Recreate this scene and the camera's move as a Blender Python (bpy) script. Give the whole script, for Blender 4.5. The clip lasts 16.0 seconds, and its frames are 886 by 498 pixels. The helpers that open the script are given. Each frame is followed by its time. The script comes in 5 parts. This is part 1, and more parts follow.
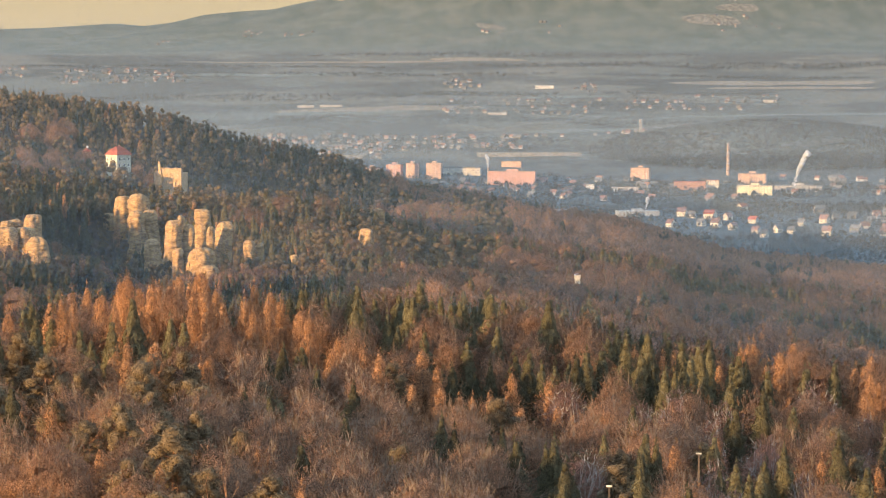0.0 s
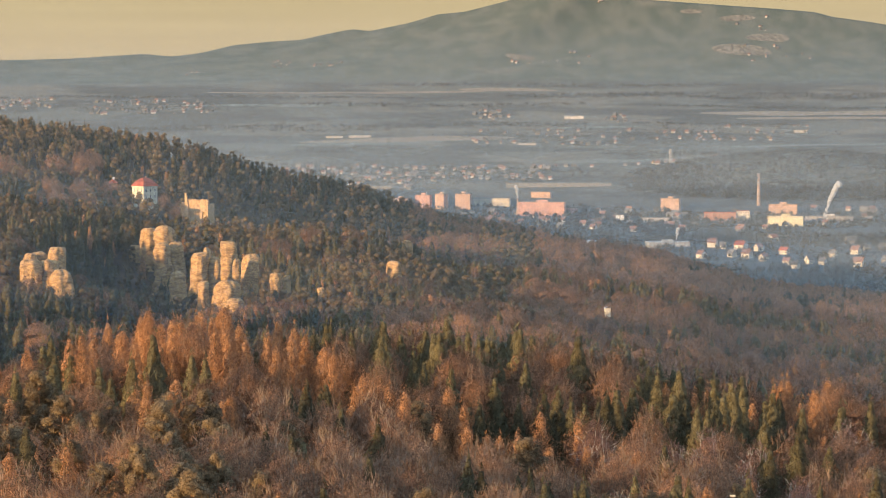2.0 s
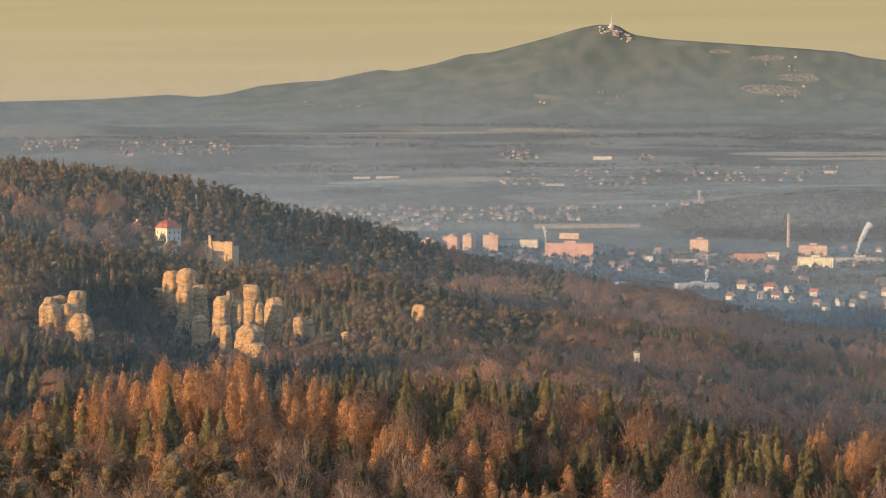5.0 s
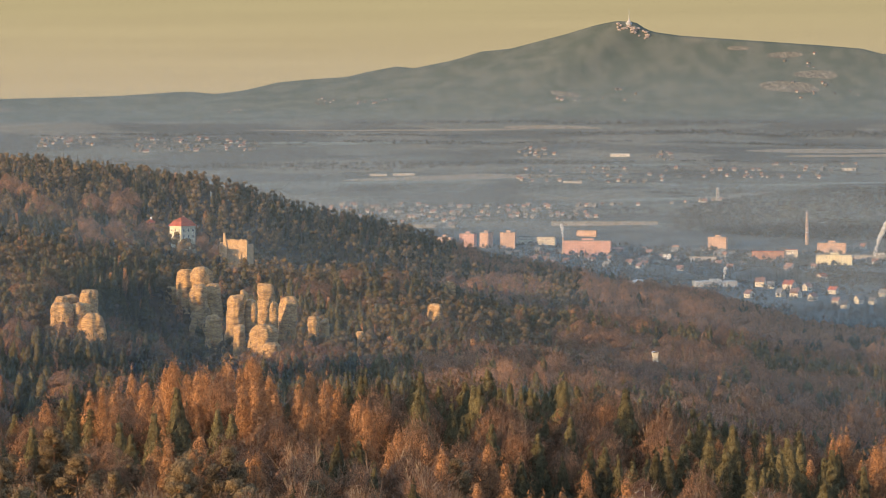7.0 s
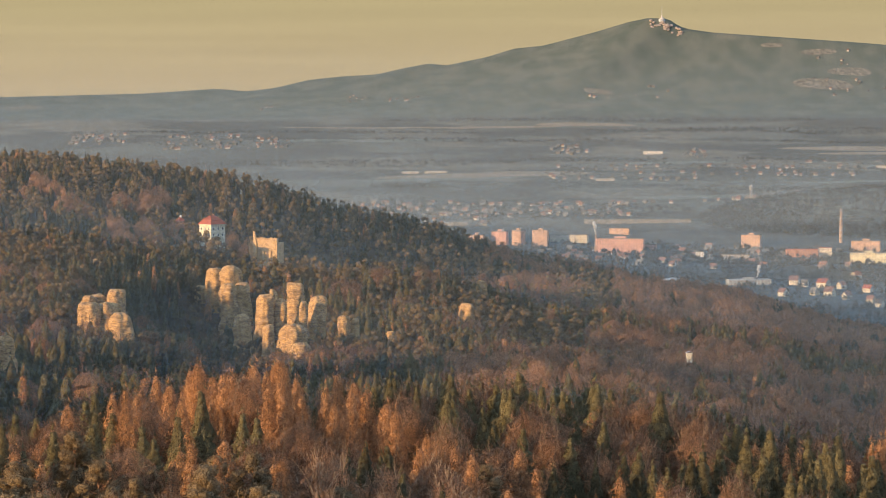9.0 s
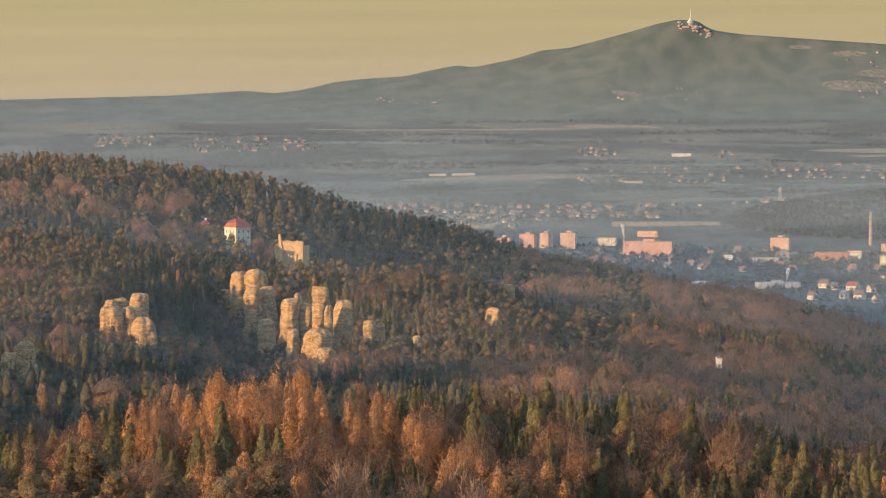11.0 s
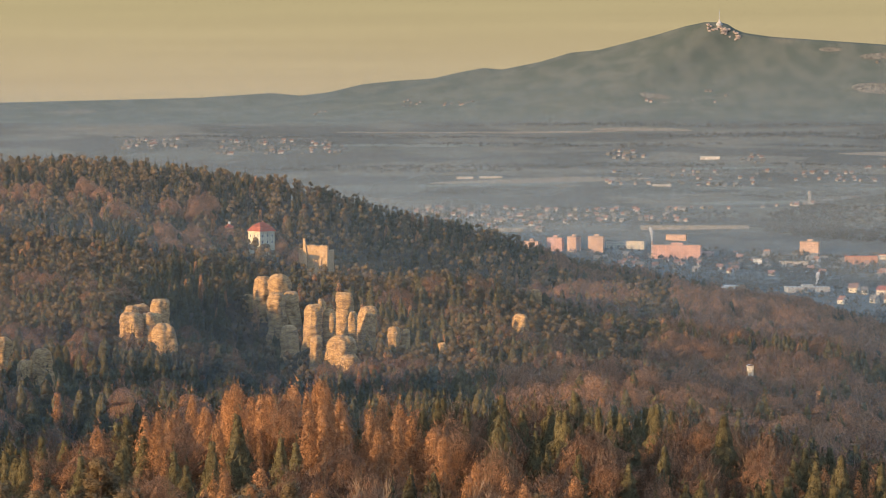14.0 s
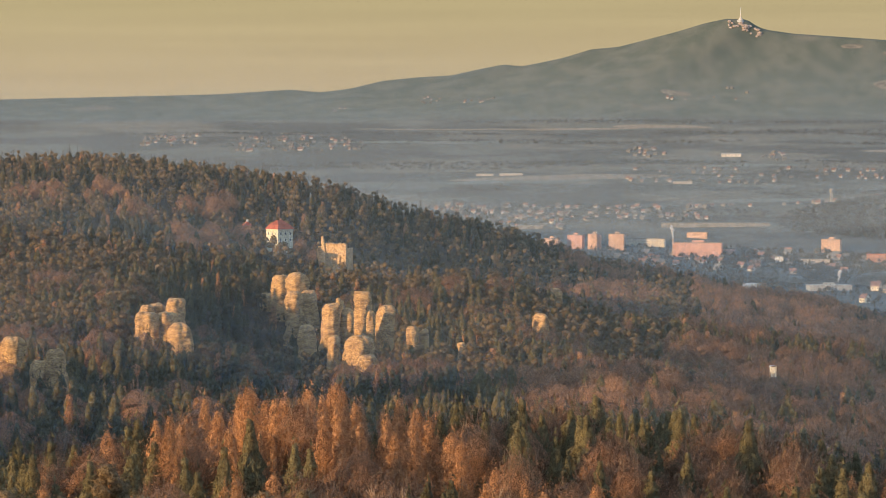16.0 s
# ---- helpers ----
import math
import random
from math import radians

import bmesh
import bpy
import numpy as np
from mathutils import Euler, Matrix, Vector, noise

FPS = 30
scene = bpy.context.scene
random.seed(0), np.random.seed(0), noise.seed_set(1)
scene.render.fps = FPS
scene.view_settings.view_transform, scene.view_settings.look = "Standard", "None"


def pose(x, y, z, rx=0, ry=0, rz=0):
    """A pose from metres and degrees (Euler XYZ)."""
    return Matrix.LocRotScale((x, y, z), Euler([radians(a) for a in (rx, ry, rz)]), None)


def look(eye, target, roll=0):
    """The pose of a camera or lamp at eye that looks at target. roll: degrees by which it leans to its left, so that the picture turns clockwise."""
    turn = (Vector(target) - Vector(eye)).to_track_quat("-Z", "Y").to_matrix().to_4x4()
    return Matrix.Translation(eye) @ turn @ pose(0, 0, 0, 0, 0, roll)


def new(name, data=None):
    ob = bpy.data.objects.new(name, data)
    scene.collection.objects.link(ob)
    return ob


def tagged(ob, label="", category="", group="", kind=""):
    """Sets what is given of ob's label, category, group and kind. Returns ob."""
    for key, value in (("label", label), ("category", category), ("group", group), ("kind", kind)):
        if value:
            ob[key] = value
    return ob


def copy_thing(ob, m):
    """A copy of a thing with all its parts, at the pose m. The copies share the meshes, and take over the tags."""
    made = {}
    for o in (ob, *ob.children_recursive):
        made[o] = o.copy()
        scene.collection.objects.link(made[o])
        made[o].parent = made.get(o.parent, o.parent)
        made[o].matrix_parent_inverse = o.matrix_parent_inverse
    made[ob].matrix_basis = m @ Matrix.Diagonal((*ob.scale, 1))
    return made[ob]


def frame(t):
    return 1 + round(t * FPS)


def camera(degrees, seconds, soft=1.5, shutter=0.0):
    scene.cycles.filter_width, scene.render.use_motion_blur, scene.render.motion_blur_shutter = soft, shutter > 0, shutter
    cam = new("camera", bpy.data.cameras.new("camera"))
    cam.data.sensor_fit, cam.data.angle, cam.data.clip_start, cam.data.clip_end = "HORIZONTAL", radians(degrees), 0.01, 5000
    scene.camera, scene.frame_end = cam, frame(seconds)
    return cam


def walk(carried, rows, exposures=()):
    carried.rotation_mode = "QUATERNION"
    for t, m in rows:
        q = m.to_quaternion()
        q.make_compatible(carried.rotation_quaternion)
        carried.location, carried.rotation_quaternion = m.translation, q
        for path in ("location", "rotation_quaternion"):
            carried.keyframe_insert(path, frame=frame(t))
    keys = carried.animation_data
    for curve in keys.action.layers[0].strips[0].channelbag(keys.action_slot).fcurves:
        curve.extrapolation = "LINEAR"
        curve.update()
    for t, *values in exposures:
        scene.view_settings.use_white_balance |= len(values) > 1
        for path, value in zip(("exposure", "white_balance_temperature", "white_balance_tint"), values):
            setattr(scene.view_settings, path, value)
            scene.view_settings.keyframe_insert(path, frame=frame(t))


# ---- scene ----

# ---------------------------------------------------------------- camera
# seconds, metres right, ahead, up along the first optical axis, degrees yaw, pitch, roll
PATH = [
    (0.0, 0.01, 0.09, -0.02, -0.0, 0.0, 0.005),
    (0.5, 0.17, 3.94, 0.26, 0.192, 0.01, 0.008),
    (1.0, 0.32, 7.76, 0.54, 0.326, 0.048, 0.011),
    (1.5, 0.46, 11.58, 0.82, 0.424, 0.293, 0.013),
    (2.0, 0.6, 15.39, 1.09, 0.54, 0.547, 0.014),
    (2.5, 0.72, 19.19, 1.36, 0.649, 0.86, 0.015),
    (3.0, 0.84, 22.98, 1.63, 0.741, 1.076, 0.015),
    (3.5, 0.95, 26.78, 1.9, 0.82, 1.247, 0.014),
    (4.0, 1.05, 30.57, 2.17, 0.895, 1.292, 0.013),
    (6.5, 1.41, 49.6, 3.46, 1.298, 1.235, -0.003),
    (7.0, 1.46, 53.42, 3.72, 1.37, 1.224, -0.008),
    (7.5, 1.49, 57.25, 3.97, 1.441, 1.225, -0.014),
    (8.0, 1.52, 61.08, 4.23, 1.526, 1.212, -0.021),
    (8.5, 1.54, 64.92, 4.48, 1.666, 1.19, -0.028),
    (9.0, 1.54, 68.76, 4.74, 1.959, 1.175, -0.036),
    (9.2, 1.54, 70.3, 4.84, 2.067, 1.171, -0.036),
    (11.5, 1.45, 87.98, 6.03, 2.526, 1.219, -0.086),
    (12.0, 1.4, 91.82, 6.3, 2.614, 1.222, -0.098),
    (12.5, 1.35, 95.65, 6.56, 2.696, 1.246, -0.112),
    (13.0, 1.29, 99.47, 6.84, 2.773, 1.215, -0.125),
    (13.5, 1.22, 103.27, 7.12, 2.852, 1.23, -0.14),
    (14.0, 1.15, 107.05, 7.4, 2.966, 1.255, -0.155),
    (14.5, 1.06, 110.82, 7.69, 3.068, 1.251, -0.171),
    (15.0, 0.97, 114.55, 7.99, 3.138, 1.241, -0.188),
    (15.5, 0.88, 118.26, 8.29, 3.222, 1.221, -0.206),
    (16.0, 0.77, 121.93, 8.61, 3.332, 1.193, -0.225),
]
EYE, TILT = 230.0, -4.045
cam = camera(16.0, 16.0, soft=1.0)
walk(cam, [(t, pose(0, 0, EYE, TILT) @ pose(x, y, z, 90 + pitch, roll, yaw)) for t, x, y, z, yaw, pitch, roll in PATH],
     exposures=[(0.0, 0.90), (0.5, 0.90), (1.0, 0.86), (1.5, 0.80), (2.0, 0.72), (2.5, 0.64), (3.0, 0.57), (3.5, 0.53), (4.0, 0.52), (9.0, 0.50), (16.0, 0.48)])

# ---------------------------------------------------------------- sky and sun
SUN_SIDE, SUN_UP = 48.0, 8.8          # degrees left of straight behind the first view; above the horizon
SUN_STRENGTH = 5.0
a = radians(SUN_SIDE)
SUN_DIR = Vector((-math.sin(a) * math.cos(radians(SUN_UP)), -math.cos(a) * math.cos(radians(SUN_UP)), math.sin(radians(SUN_UP))))
sun = new("sun", bpy.data.lights.new("sun", "SUN"))
sun.data.energy, sun.data.angle, sun.data.color = SUN_STRENGTH, radians(0.9), (1.0, 0.68, 0.36)
sun.matrix_world = look((0, 0, 900), Vector((0, 0, 900)) - SUN_DIR)

world = bpy.data.worlds.new("winter_evening_sky")
scene.world = world
world.use_nodes = True
wn, wl = world.node_tree.nodes, world.node_tree.links
wn.clear()
sky = wn.new("ShaderNodeTexSky")
sky.sky_type, sky.sun_disc = "NISHITA", False
sky.sun_elevation, sky.sun_rotation = radians(SUN_UP), math.atan2(SUN_DIR.x, SUN_DIR.y)
sky.dust_density, sky.air_density, sky.altitude = 1.0, 1.2, 300
geo = wn.new("ShaderNodeTexCoord")
sep = wn.new("ShaderNodeSeparateXYZ")
wl.new(geo.outputs["Generated"], sep.inputs[0])
up = wn.new("ShaderNodeMapRange")       # the hazy, warm band along the horizon gives way to the clear sky above
up.inputs["From Min"].default_value, up.inputs["From Max"].default_value = 0.0, 0.45
wl.new(sep.outputs["Z"], up.inputs["Value"])
haze = wn.new("ShaderNodeValToRGB")
haze.color_ramp.elements[0].position, haze.color_ramp.elements[0].color = 0.0, (0.62, 0.47, 0.27, 1)
haze.color_ramp.elements[1].position, haze.color_ramp.elements[1].color = 0.12, (0.50, 0.44, 0.235, 1)
e = haze.color_ramp.elements.new(0.06)
e.color = (0.555, 0.45, 0.24, 1)
e = haze.color_ramp.elements.new(0.26)
e.color = (0.62, 0.80, 0.98, 1)
e = haze.color_ramp.elements.new(0.5)
e.color = (0.74, 1.10, 1.65, 1)
wl.new(up.outputs["Result"], haze.inputs["Fac"])
clouds = wn.new("ShaderNodeTexNoise")   # faint streaks
cmap = wn.new("ShaderNodeMapping")
cmap.inputs["Scale"].default_value = (3, 3, 160)
wl.new(geo.outputs["Generated"], cmap.inputs["Vector"])
wl.new(cmap.outputs["Vector"], clouds.inputs["Vector"])
clouds.inputs["Scale"].default_value, clouds.inputs["Detail"].default_value = 1.6, 3.0
cr = wn.new("ShaderNodeMapRange")
cr.inputs["From Min"].default_value, cr.inputs["From Max"].default_value = 0.35, 0.75
cr.inputs["To Min"].default_value, cr.inputs["To Max"].default_value = 1.03, 0.93
wl.new(clouds.outputs["Fac"], cr.inputs["Value"])
streak = wn.new("ShaderNodeVectorMath")
streak.operation = "SCALE"
wl.new(haze.outputs["Color"], streak.inputs[0])
wl.new(cr.outputs["Result"], streak.inputs["Scale"])
dim = wn.new("ShaderNodeVectorMath")
dim.operation = "SCALE"
dim.inputs["Scale"].default_value = 0.15
wl.new(sky.outputs["Color"], dim.inputs[0])
blend = wn.new("ShaderNodeMapRange")
blend.inputs["From Min"].default_value, blend.inputs["From Max"].default_value = 0.12, 0.55
blend.inputs["To Max"].default_value = 0.4
wl.new(sep.outputs["Z"], blend.inputs["Value"])
mixw = wn.new("ShaderNodeMixRGB")
wl.new(blend.outputs["Result"], mixw.inputs["Fac"])
wl.new(streak.outputs["Vector"], mixw.inputs["Color1"])
wl.new(dim.outputs["Vector"], mixw.inputs["Color2"])
bg = wn.new("ShaderNodeBackground")
bg.inputs["Strength"].default_value = 0.66
wl.new(mixw.outputs["Color"], bg.inputs["Color"])
wout = wn.new("ShaderNodeOutputWorld")
wl.new(bg.outputs["Background"], wout.inputs["Surface"])

# ---------------------------------------------------------------- materials
def material(name, low, high, scale=0.5, rough=0.9, fine=None, bump=0.0, bump_scale=3.0, detail=4.0, metal=0.0, island=0.0, objvar=0.0, stretch=None, spread=(0.35, 0.65), translucent=0.0):
    """A surface between two colours by noise of the given scale (1/m), with a second, finer grain and a relief."""
    m = bpy.data.materials.new(name)
    m.use_nodes = True
    n, l = m.node_tree.nodes, m.node_tree.links
    b = n["Principled BSDF"]
    b.inputs["Roughness"].default_value, b.inputs["Metallic"].default_value = rough, metal
    b.inputs["Specular IOR Level"].default_value = 0.2
    g = n.new("ShaderNodeNewGeometry")
    vec = g.outputs["Position"]
    if stretch:
        mp = n.new("ShaderNodeMapping")
        mp.inputs["Scale"].default_value = stretch
        l.new(vec, mp.inputs["Vector"])
        vec = mp.outputs["Vector"]
    t = n.new("ShaderNodeTexNoise")
    t.inputs["Scale"].default_value, t.inputs["Detail"].default_value = scale, detail
    l.new(vec, t.inputs["Vector"])
    r = n.new("ShaderNodeMapRange")
    r.inputs["From Min"].default_value, r.inputs["From Max"].default_value = spread
    l.new(t.outputs["Fac"], r.inputs["Value"])
    mx = n.new("ShaderNodeMixRGB")
    mx.inputs["Color1"].default_value, mx.inputs["Color2"].default_value = (*low, 1), (*high, 1)
    l.new(r.outputs["Result"], mx.inputs["Fac"])
    col = mx.outputs["Color"]
    for amount, source in ((island, "island"), (objvar, "object"), (0.35 if fine else 0.0, "fine")):
        if not amount:
            continue
        v = n.new("ShaderNodeMapRange")
        v.inputs["To Min"].default_value, v.inputs["To Max"].default_value = 1 - amount, 1 + amount
        if source == "island":
            l.new(g.outputs["Random Per Island"], v.inputs["Value"])
        elif source == "object":
            oi = n.new("ShaderNodeObjectInfo")
            l.new(oi.outputs["Random"], v.inputs["Value"])
        else:
            t2 = n.new("ShaderNodeTexNoise")
            t2.inputs["Scale"].default_value, t2.inputs["Detail"].default_value = fine, 3
            l.new(vec, t2.inputs["Vector"])
            v.inputs["From Min"].default_value, v.inputs["From Max"].default_value = 0.3, 0.7
            l.new(t2.outputs["Fac"], v.inputs["Value"])
        sc = n.new("ShaderNodeVectorMath")
        sc.operation = "SCALE"
        l.new(col, sc.inputs[0])
        l.new(v.outputs["Result"], sc.inputs["Scale"])
        col = sc.outputs["Vector"]
    l.new(col, b.inputs["Base Color"])
    if bump:
        t3 = n.new("ShaderNodeTexNoise")
        t3.inputs["Scale"].default_value, t3.inputs["Detail"].default_value = bump_scale, 5
        l.new(vec, t3.inputs["Vector"])
        bp = n.new("ShaderNodeBump")
        bp.inputs["Strength"].default_value, bp.inputs["Distance"].default_value = 1.0, bump
        l.new(t3.outputs["Fac"], bp.inputs["Height"])
        l.new(bp.outputs["Normal"], b.inputs["Normal"])
    if translucent:
        tr = n.new("ShaderNodeBsdfTranslucent")
        l.new(col, tr.inputs["Color"])
        ms = n.new("ShaderNodeMixShader")
        ms.inputs["Fac"].default_value = translucent
        l.new(b.outputs["BSDF"], ms.inputs[1])
        l.new(tr.outputs["BSDF"], ms.inputs[2])
        l.new(ms.outputs["Shader"], n["Material Output"].inputs["Surface"])
    return m


def foliage(name, low, high, cover, grain=4.0, vary=0.2):
    """Twigs or needles: a coloured haze that fills only part of each bough, with clear gaps between the twigs."""
    m = material(name, low, high, 0.10, objvar=vary, island=0.05, fine=0.9, translucent=0.26)
    n, l = m.node_tree.nodes, m.node_tree.links
    out = n["Material Output"]
    solid = out.inputs["Surface"].links[0].from_socket
    g = n.new("ShaderNodeNewGeometry")
    t = n.new("ShaderNodeTexNoise")
    t.inputs["Scale"].default_value, t.inputs["Detail"].default_value = grain, 1.0
    l.new(g.outputs["Position"], t.inputs["Vector"])
    r = n.new("ShaderNodeMapRange")
    mid = 0.5 + (0.5 - cover) * 0.34
    r.inputs["From Min"].default_value, r.inputs["From Max"].default_value = mid - 0.09, mid + 0.09
    l.new(t.outputs["Fac"], r.inputs["Value"])
    clear, mix = n.new("ShaderNodeBsdfTransparent"), n.new("ShaderNodeMixShader")
    l.new(r.outputs["Result"], mix.inputs["Fac"])
    l.new(clear.outputs["BSDF"], mix.inputs[1])
    l.new(solid, mix.inputs[2])
    l.new(mix.outputs["Shader"], out.inputs["Surface"])
    return m


M_BEECH = foliage("bare_beech_twigs", (0.270, 0.137, 0.074), (0.375, 0.194, 0.102), 0.42, 5.0)
M_LARCH = foliage("larch_needles", (0.30, 0.146, 0.070), (0.385, 0.194, 0.092), 0.50, 4.0)
M_SPRUCE = foliage("spruce_needles", (0.088, 0.073, 0.039), (0.142, 0.116, 0.058), 0.72, 4.0)
M_PINE = foliage("pine_needles", (0.160, 0.109, 0.058), (0.218, 0.150, 0.079), 0.66, 4.0)
M_BIRCH = foliage("birch_twigs", (0.26, 0.13, 0.09), (0.34, 0.185, 0.125), 0.40, 5.0)
M_BEECHBARK = material("grey_beech_bark", (0.22, 0.155, 0.105), (0.36, 0.25, 0.17), 0.8, objvar=0.3)
M_BARK = material("dark_bark", (0.07, 0.05, 0.038), (0.13, 0.09, 0.06), 0.8, objvar=0.3)
M_PINEBARK = material("orange_pine_bark", (0.22, 0.11, 0.055), (0.34, 0.17, 0.085), 0.8, objvar=0.2)
M_BIRCHBARK = material("white_birch_bark", (0.30, 0.25, 0.20), (0.62, 0.55, 0.46), 1.2, objvar=0.2)
M_ROCK = material("sandstone", (0.25, 0.145, 0.070), (0.46, 0.28, 0.125), 0.30, spread=(0.34, 0.60), fine=1.2, bump=0.4, bump_scale=0.7, stretch=(1.0, 1.0, 2.6), detail=7)

M_WALL_WHITE = material("white_plaster", (0.66, 0.63, 0.56), (0.80, 0.77, 0.70), 0.25, fine=1.5)
M_WALL_CREAM = material("cream_plaster", (0.60, 0.50, 0.36), (0.74, 0.64, 0.48), 0.2, fine=1.5, objvar=0.2)
M_WALL_PINK = material("pink_panel_facade", (0.52, 0.27, 0.20), (0.64, 0.36, 0.28), 0.1, fine=0.8)
M_WALL_ORANGE = material("salmon_panel_facade", (0.52, 0.31, 0.20), (0.64, 0.41, 0.28), 0.1, fine=0.8)
M_WALL_YELLOW = material("yellow_facade", (0.68, 0.58, 0.34), (0.80, 0.70, 0.46), 0.1, fine=0.8)
M_WALL_GREY = material("grey_concrete", (0.30, 0.30, 0.29), (0.42, 0.42, 0.40), 0.1, fine=0.8)
M_BRICK = material("red_brick_wall", (0.36, 0.16, 0.10), (0.48, 0.24, 0.15), 0.3, fine=2.0, objvar=0.2)
M_STACK = material("sooty_chimney_brick", (0.33, 0.22, 0.16), (0.46, 0.33, 0.25), 0.3, fine=2.0)
M_RUIN = material("weathered_castle_stone", (0.44, 0.27, 0.13), (0.60, 0.39, 0.20), 0.5, fine=1.6, bump=0.25, bump_scale=1.5)
M_TILE = material("red_roof_tiles", (0.30, 0.075, 0.045), (0.42, 0.13, 0.075), 0.5, fine=3.0, objvar=0.3, bump=0.06, bump_scale=4)
M_OLDTILE = material("weathered_brown_tiles", (0.19, 0.105, 0.08), (0.29, 0.16, 0.12), 0.5, fine=3.0, objvar=0.3)
M_DULLWHITE = material("dull_white_render", (0.38, 0.34, 0.30), (0.50, 0.45, 0.39), 0.3, fine=1.5, objvar=0.25)
M_SLATE = material("dark_roofing", (0.10, 0.095, 0.09), (0.18, 0.165, 0.15), 0.4, fine=2.0, objvar=0.4)
M_SHEET = material("pale_roof_sheet", (0.32, 0.33, 0.33), (0.42, 0.42, 0.41), 0.1, fine=0.7, rough=0.6)
M_CURTAIN = material("curtained_panes", (0.24, 0.17, 0.14), (0.36, 0.26, 0.21), 0.6, rough=0.3)
M_DUSKWALL = material("grey_rendered_wall", (0.17, 0.155, 0.14), (0.26, 0.235, 0.205), 0.3, fine=1.5, objvar=0.35)
M_GLASSDARK = material("dark_window_glass", (0.05, 0.055, 0.06), (0.09, 0.095, 0.10), 0.6, rough=0.15)
M_METAL = material("grey_steel", (0.40, 0.40, 0.40), (0.55, 0.55, 0.54), 1.0, rough=0.45, metal=0.6)
M_SMOKE = material("pale_smoke", (0.66, 0.65, 0.64), (0.80, 0.79, 0.77), 0.2, rough=1.0, translucent=0.5)


def haze_veil_material(name, thick, low, high, tone):
    """Painted haze: a tinted veil, mostly clear, patchy, thinning out with height."""
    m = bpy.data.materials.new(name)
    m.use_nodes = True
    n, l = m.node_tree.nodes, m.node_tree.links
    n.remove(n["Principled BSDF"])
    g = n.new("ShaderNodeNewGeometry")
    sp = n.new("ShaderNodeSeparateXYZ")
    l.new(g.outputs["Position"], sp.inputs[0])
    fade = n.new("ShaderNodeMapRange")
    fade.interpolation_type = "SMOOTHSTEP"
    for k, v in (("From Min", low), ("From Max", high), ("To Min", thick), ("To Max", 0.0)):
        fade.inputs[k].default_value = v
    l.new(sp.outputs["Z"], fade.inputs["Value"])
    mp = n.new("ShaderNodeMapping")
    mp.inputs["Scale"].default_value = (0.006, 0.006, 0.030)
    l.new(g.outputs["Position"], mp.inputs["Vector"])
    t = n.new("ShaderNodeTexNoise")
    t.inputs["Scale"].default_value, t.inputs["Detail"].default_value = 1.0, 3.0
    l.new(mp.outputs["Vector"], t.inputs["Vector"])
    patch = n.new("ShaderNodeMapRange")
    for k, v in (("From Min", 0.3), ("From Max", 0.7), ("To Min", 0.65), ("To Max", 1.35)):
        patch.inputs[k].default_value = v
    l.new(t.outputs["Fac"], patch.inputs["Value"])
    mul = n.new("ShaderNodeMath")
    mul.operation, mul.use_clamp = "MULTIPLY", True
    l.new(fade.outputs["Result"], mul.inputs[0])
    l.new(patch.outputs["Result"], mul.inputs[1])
    clear, tint, mix = n.new("ShaderNodeBsdfTransparent"), n.new("ShaderNodeBsdfDiffuse"), n.new("ShaderNodeMixShader")
    tint.inputs["Color"].default_value = (*tone, 1)
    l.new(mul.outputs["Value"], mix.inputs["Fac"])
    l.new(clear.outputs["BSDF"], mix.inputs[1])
    l.new(tint.outputs["BSDF"], mix.inputs[2])
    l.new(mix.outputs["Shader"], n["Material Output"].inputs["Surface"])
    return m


M_FIELD = material("dry_stubble_field", (0.215, 0.168, 0.118), (0.25, 0.20, 0.142), 0.02, fine=0.15, stretch=(1, 3, 1))
M_MEADOW = material("frosty_meadow", (0.135, 0.148, 0.128), (0.175, 0.182, 0.155), 0.02, fine=0.15, stretch=(1, 3, 1))
M_HILLFIELD = material("grazed_hill_pasture", (0.150, 0.130, 0.098), (0.190, 0.160, 0.118), 0.05, fine=0.2)
M_FARWOOD = foliage("distant_bare_woods", (0.060, 0.056, 0.048), (0.090, 0.082, 0.068), 0.62, 0.9, 0.1)
M_CRAG = material("pale_summit_stone", (0.30, 0.23, 0.19), (0.46, 0.37, 0.31), 0.4, fine=1.2, bump=0.3, bump_scale=0.8)
M_HOUSE = material("ochre_white_plaster", (0.58, 0.51, 0.36), (0.68, 0.60, 0.44), 0.25, fine=1.5)

# ---------------------------------------------------------------- the lie of the land
def part(name, mesh, mat, parent=None, label=""):
    """Links a mesh (or a bmesh) as one object under a thing or a part."""
    if isinstance(mesh, bmesh.types.BMesh):
        me = bpy.data.meshes.new(name)
        mesh.to_mesh(me)
        mesh.free()
        mesh = me
    if mat and not mesh.materials:
        for m in (mat if isinstance(mat, (list, tuple)) else [mat]):
            mesh.materials.append(m)
    ob = new(name, mesh)
    if parent:
        ob.parent = parent
    if label:
        ob["label"] = label
    return ob


def smooth(a, b, v):
    t = np.clip((v - a) / (b - a), 0, 1)
    return t * t * (3 - 2 * t)


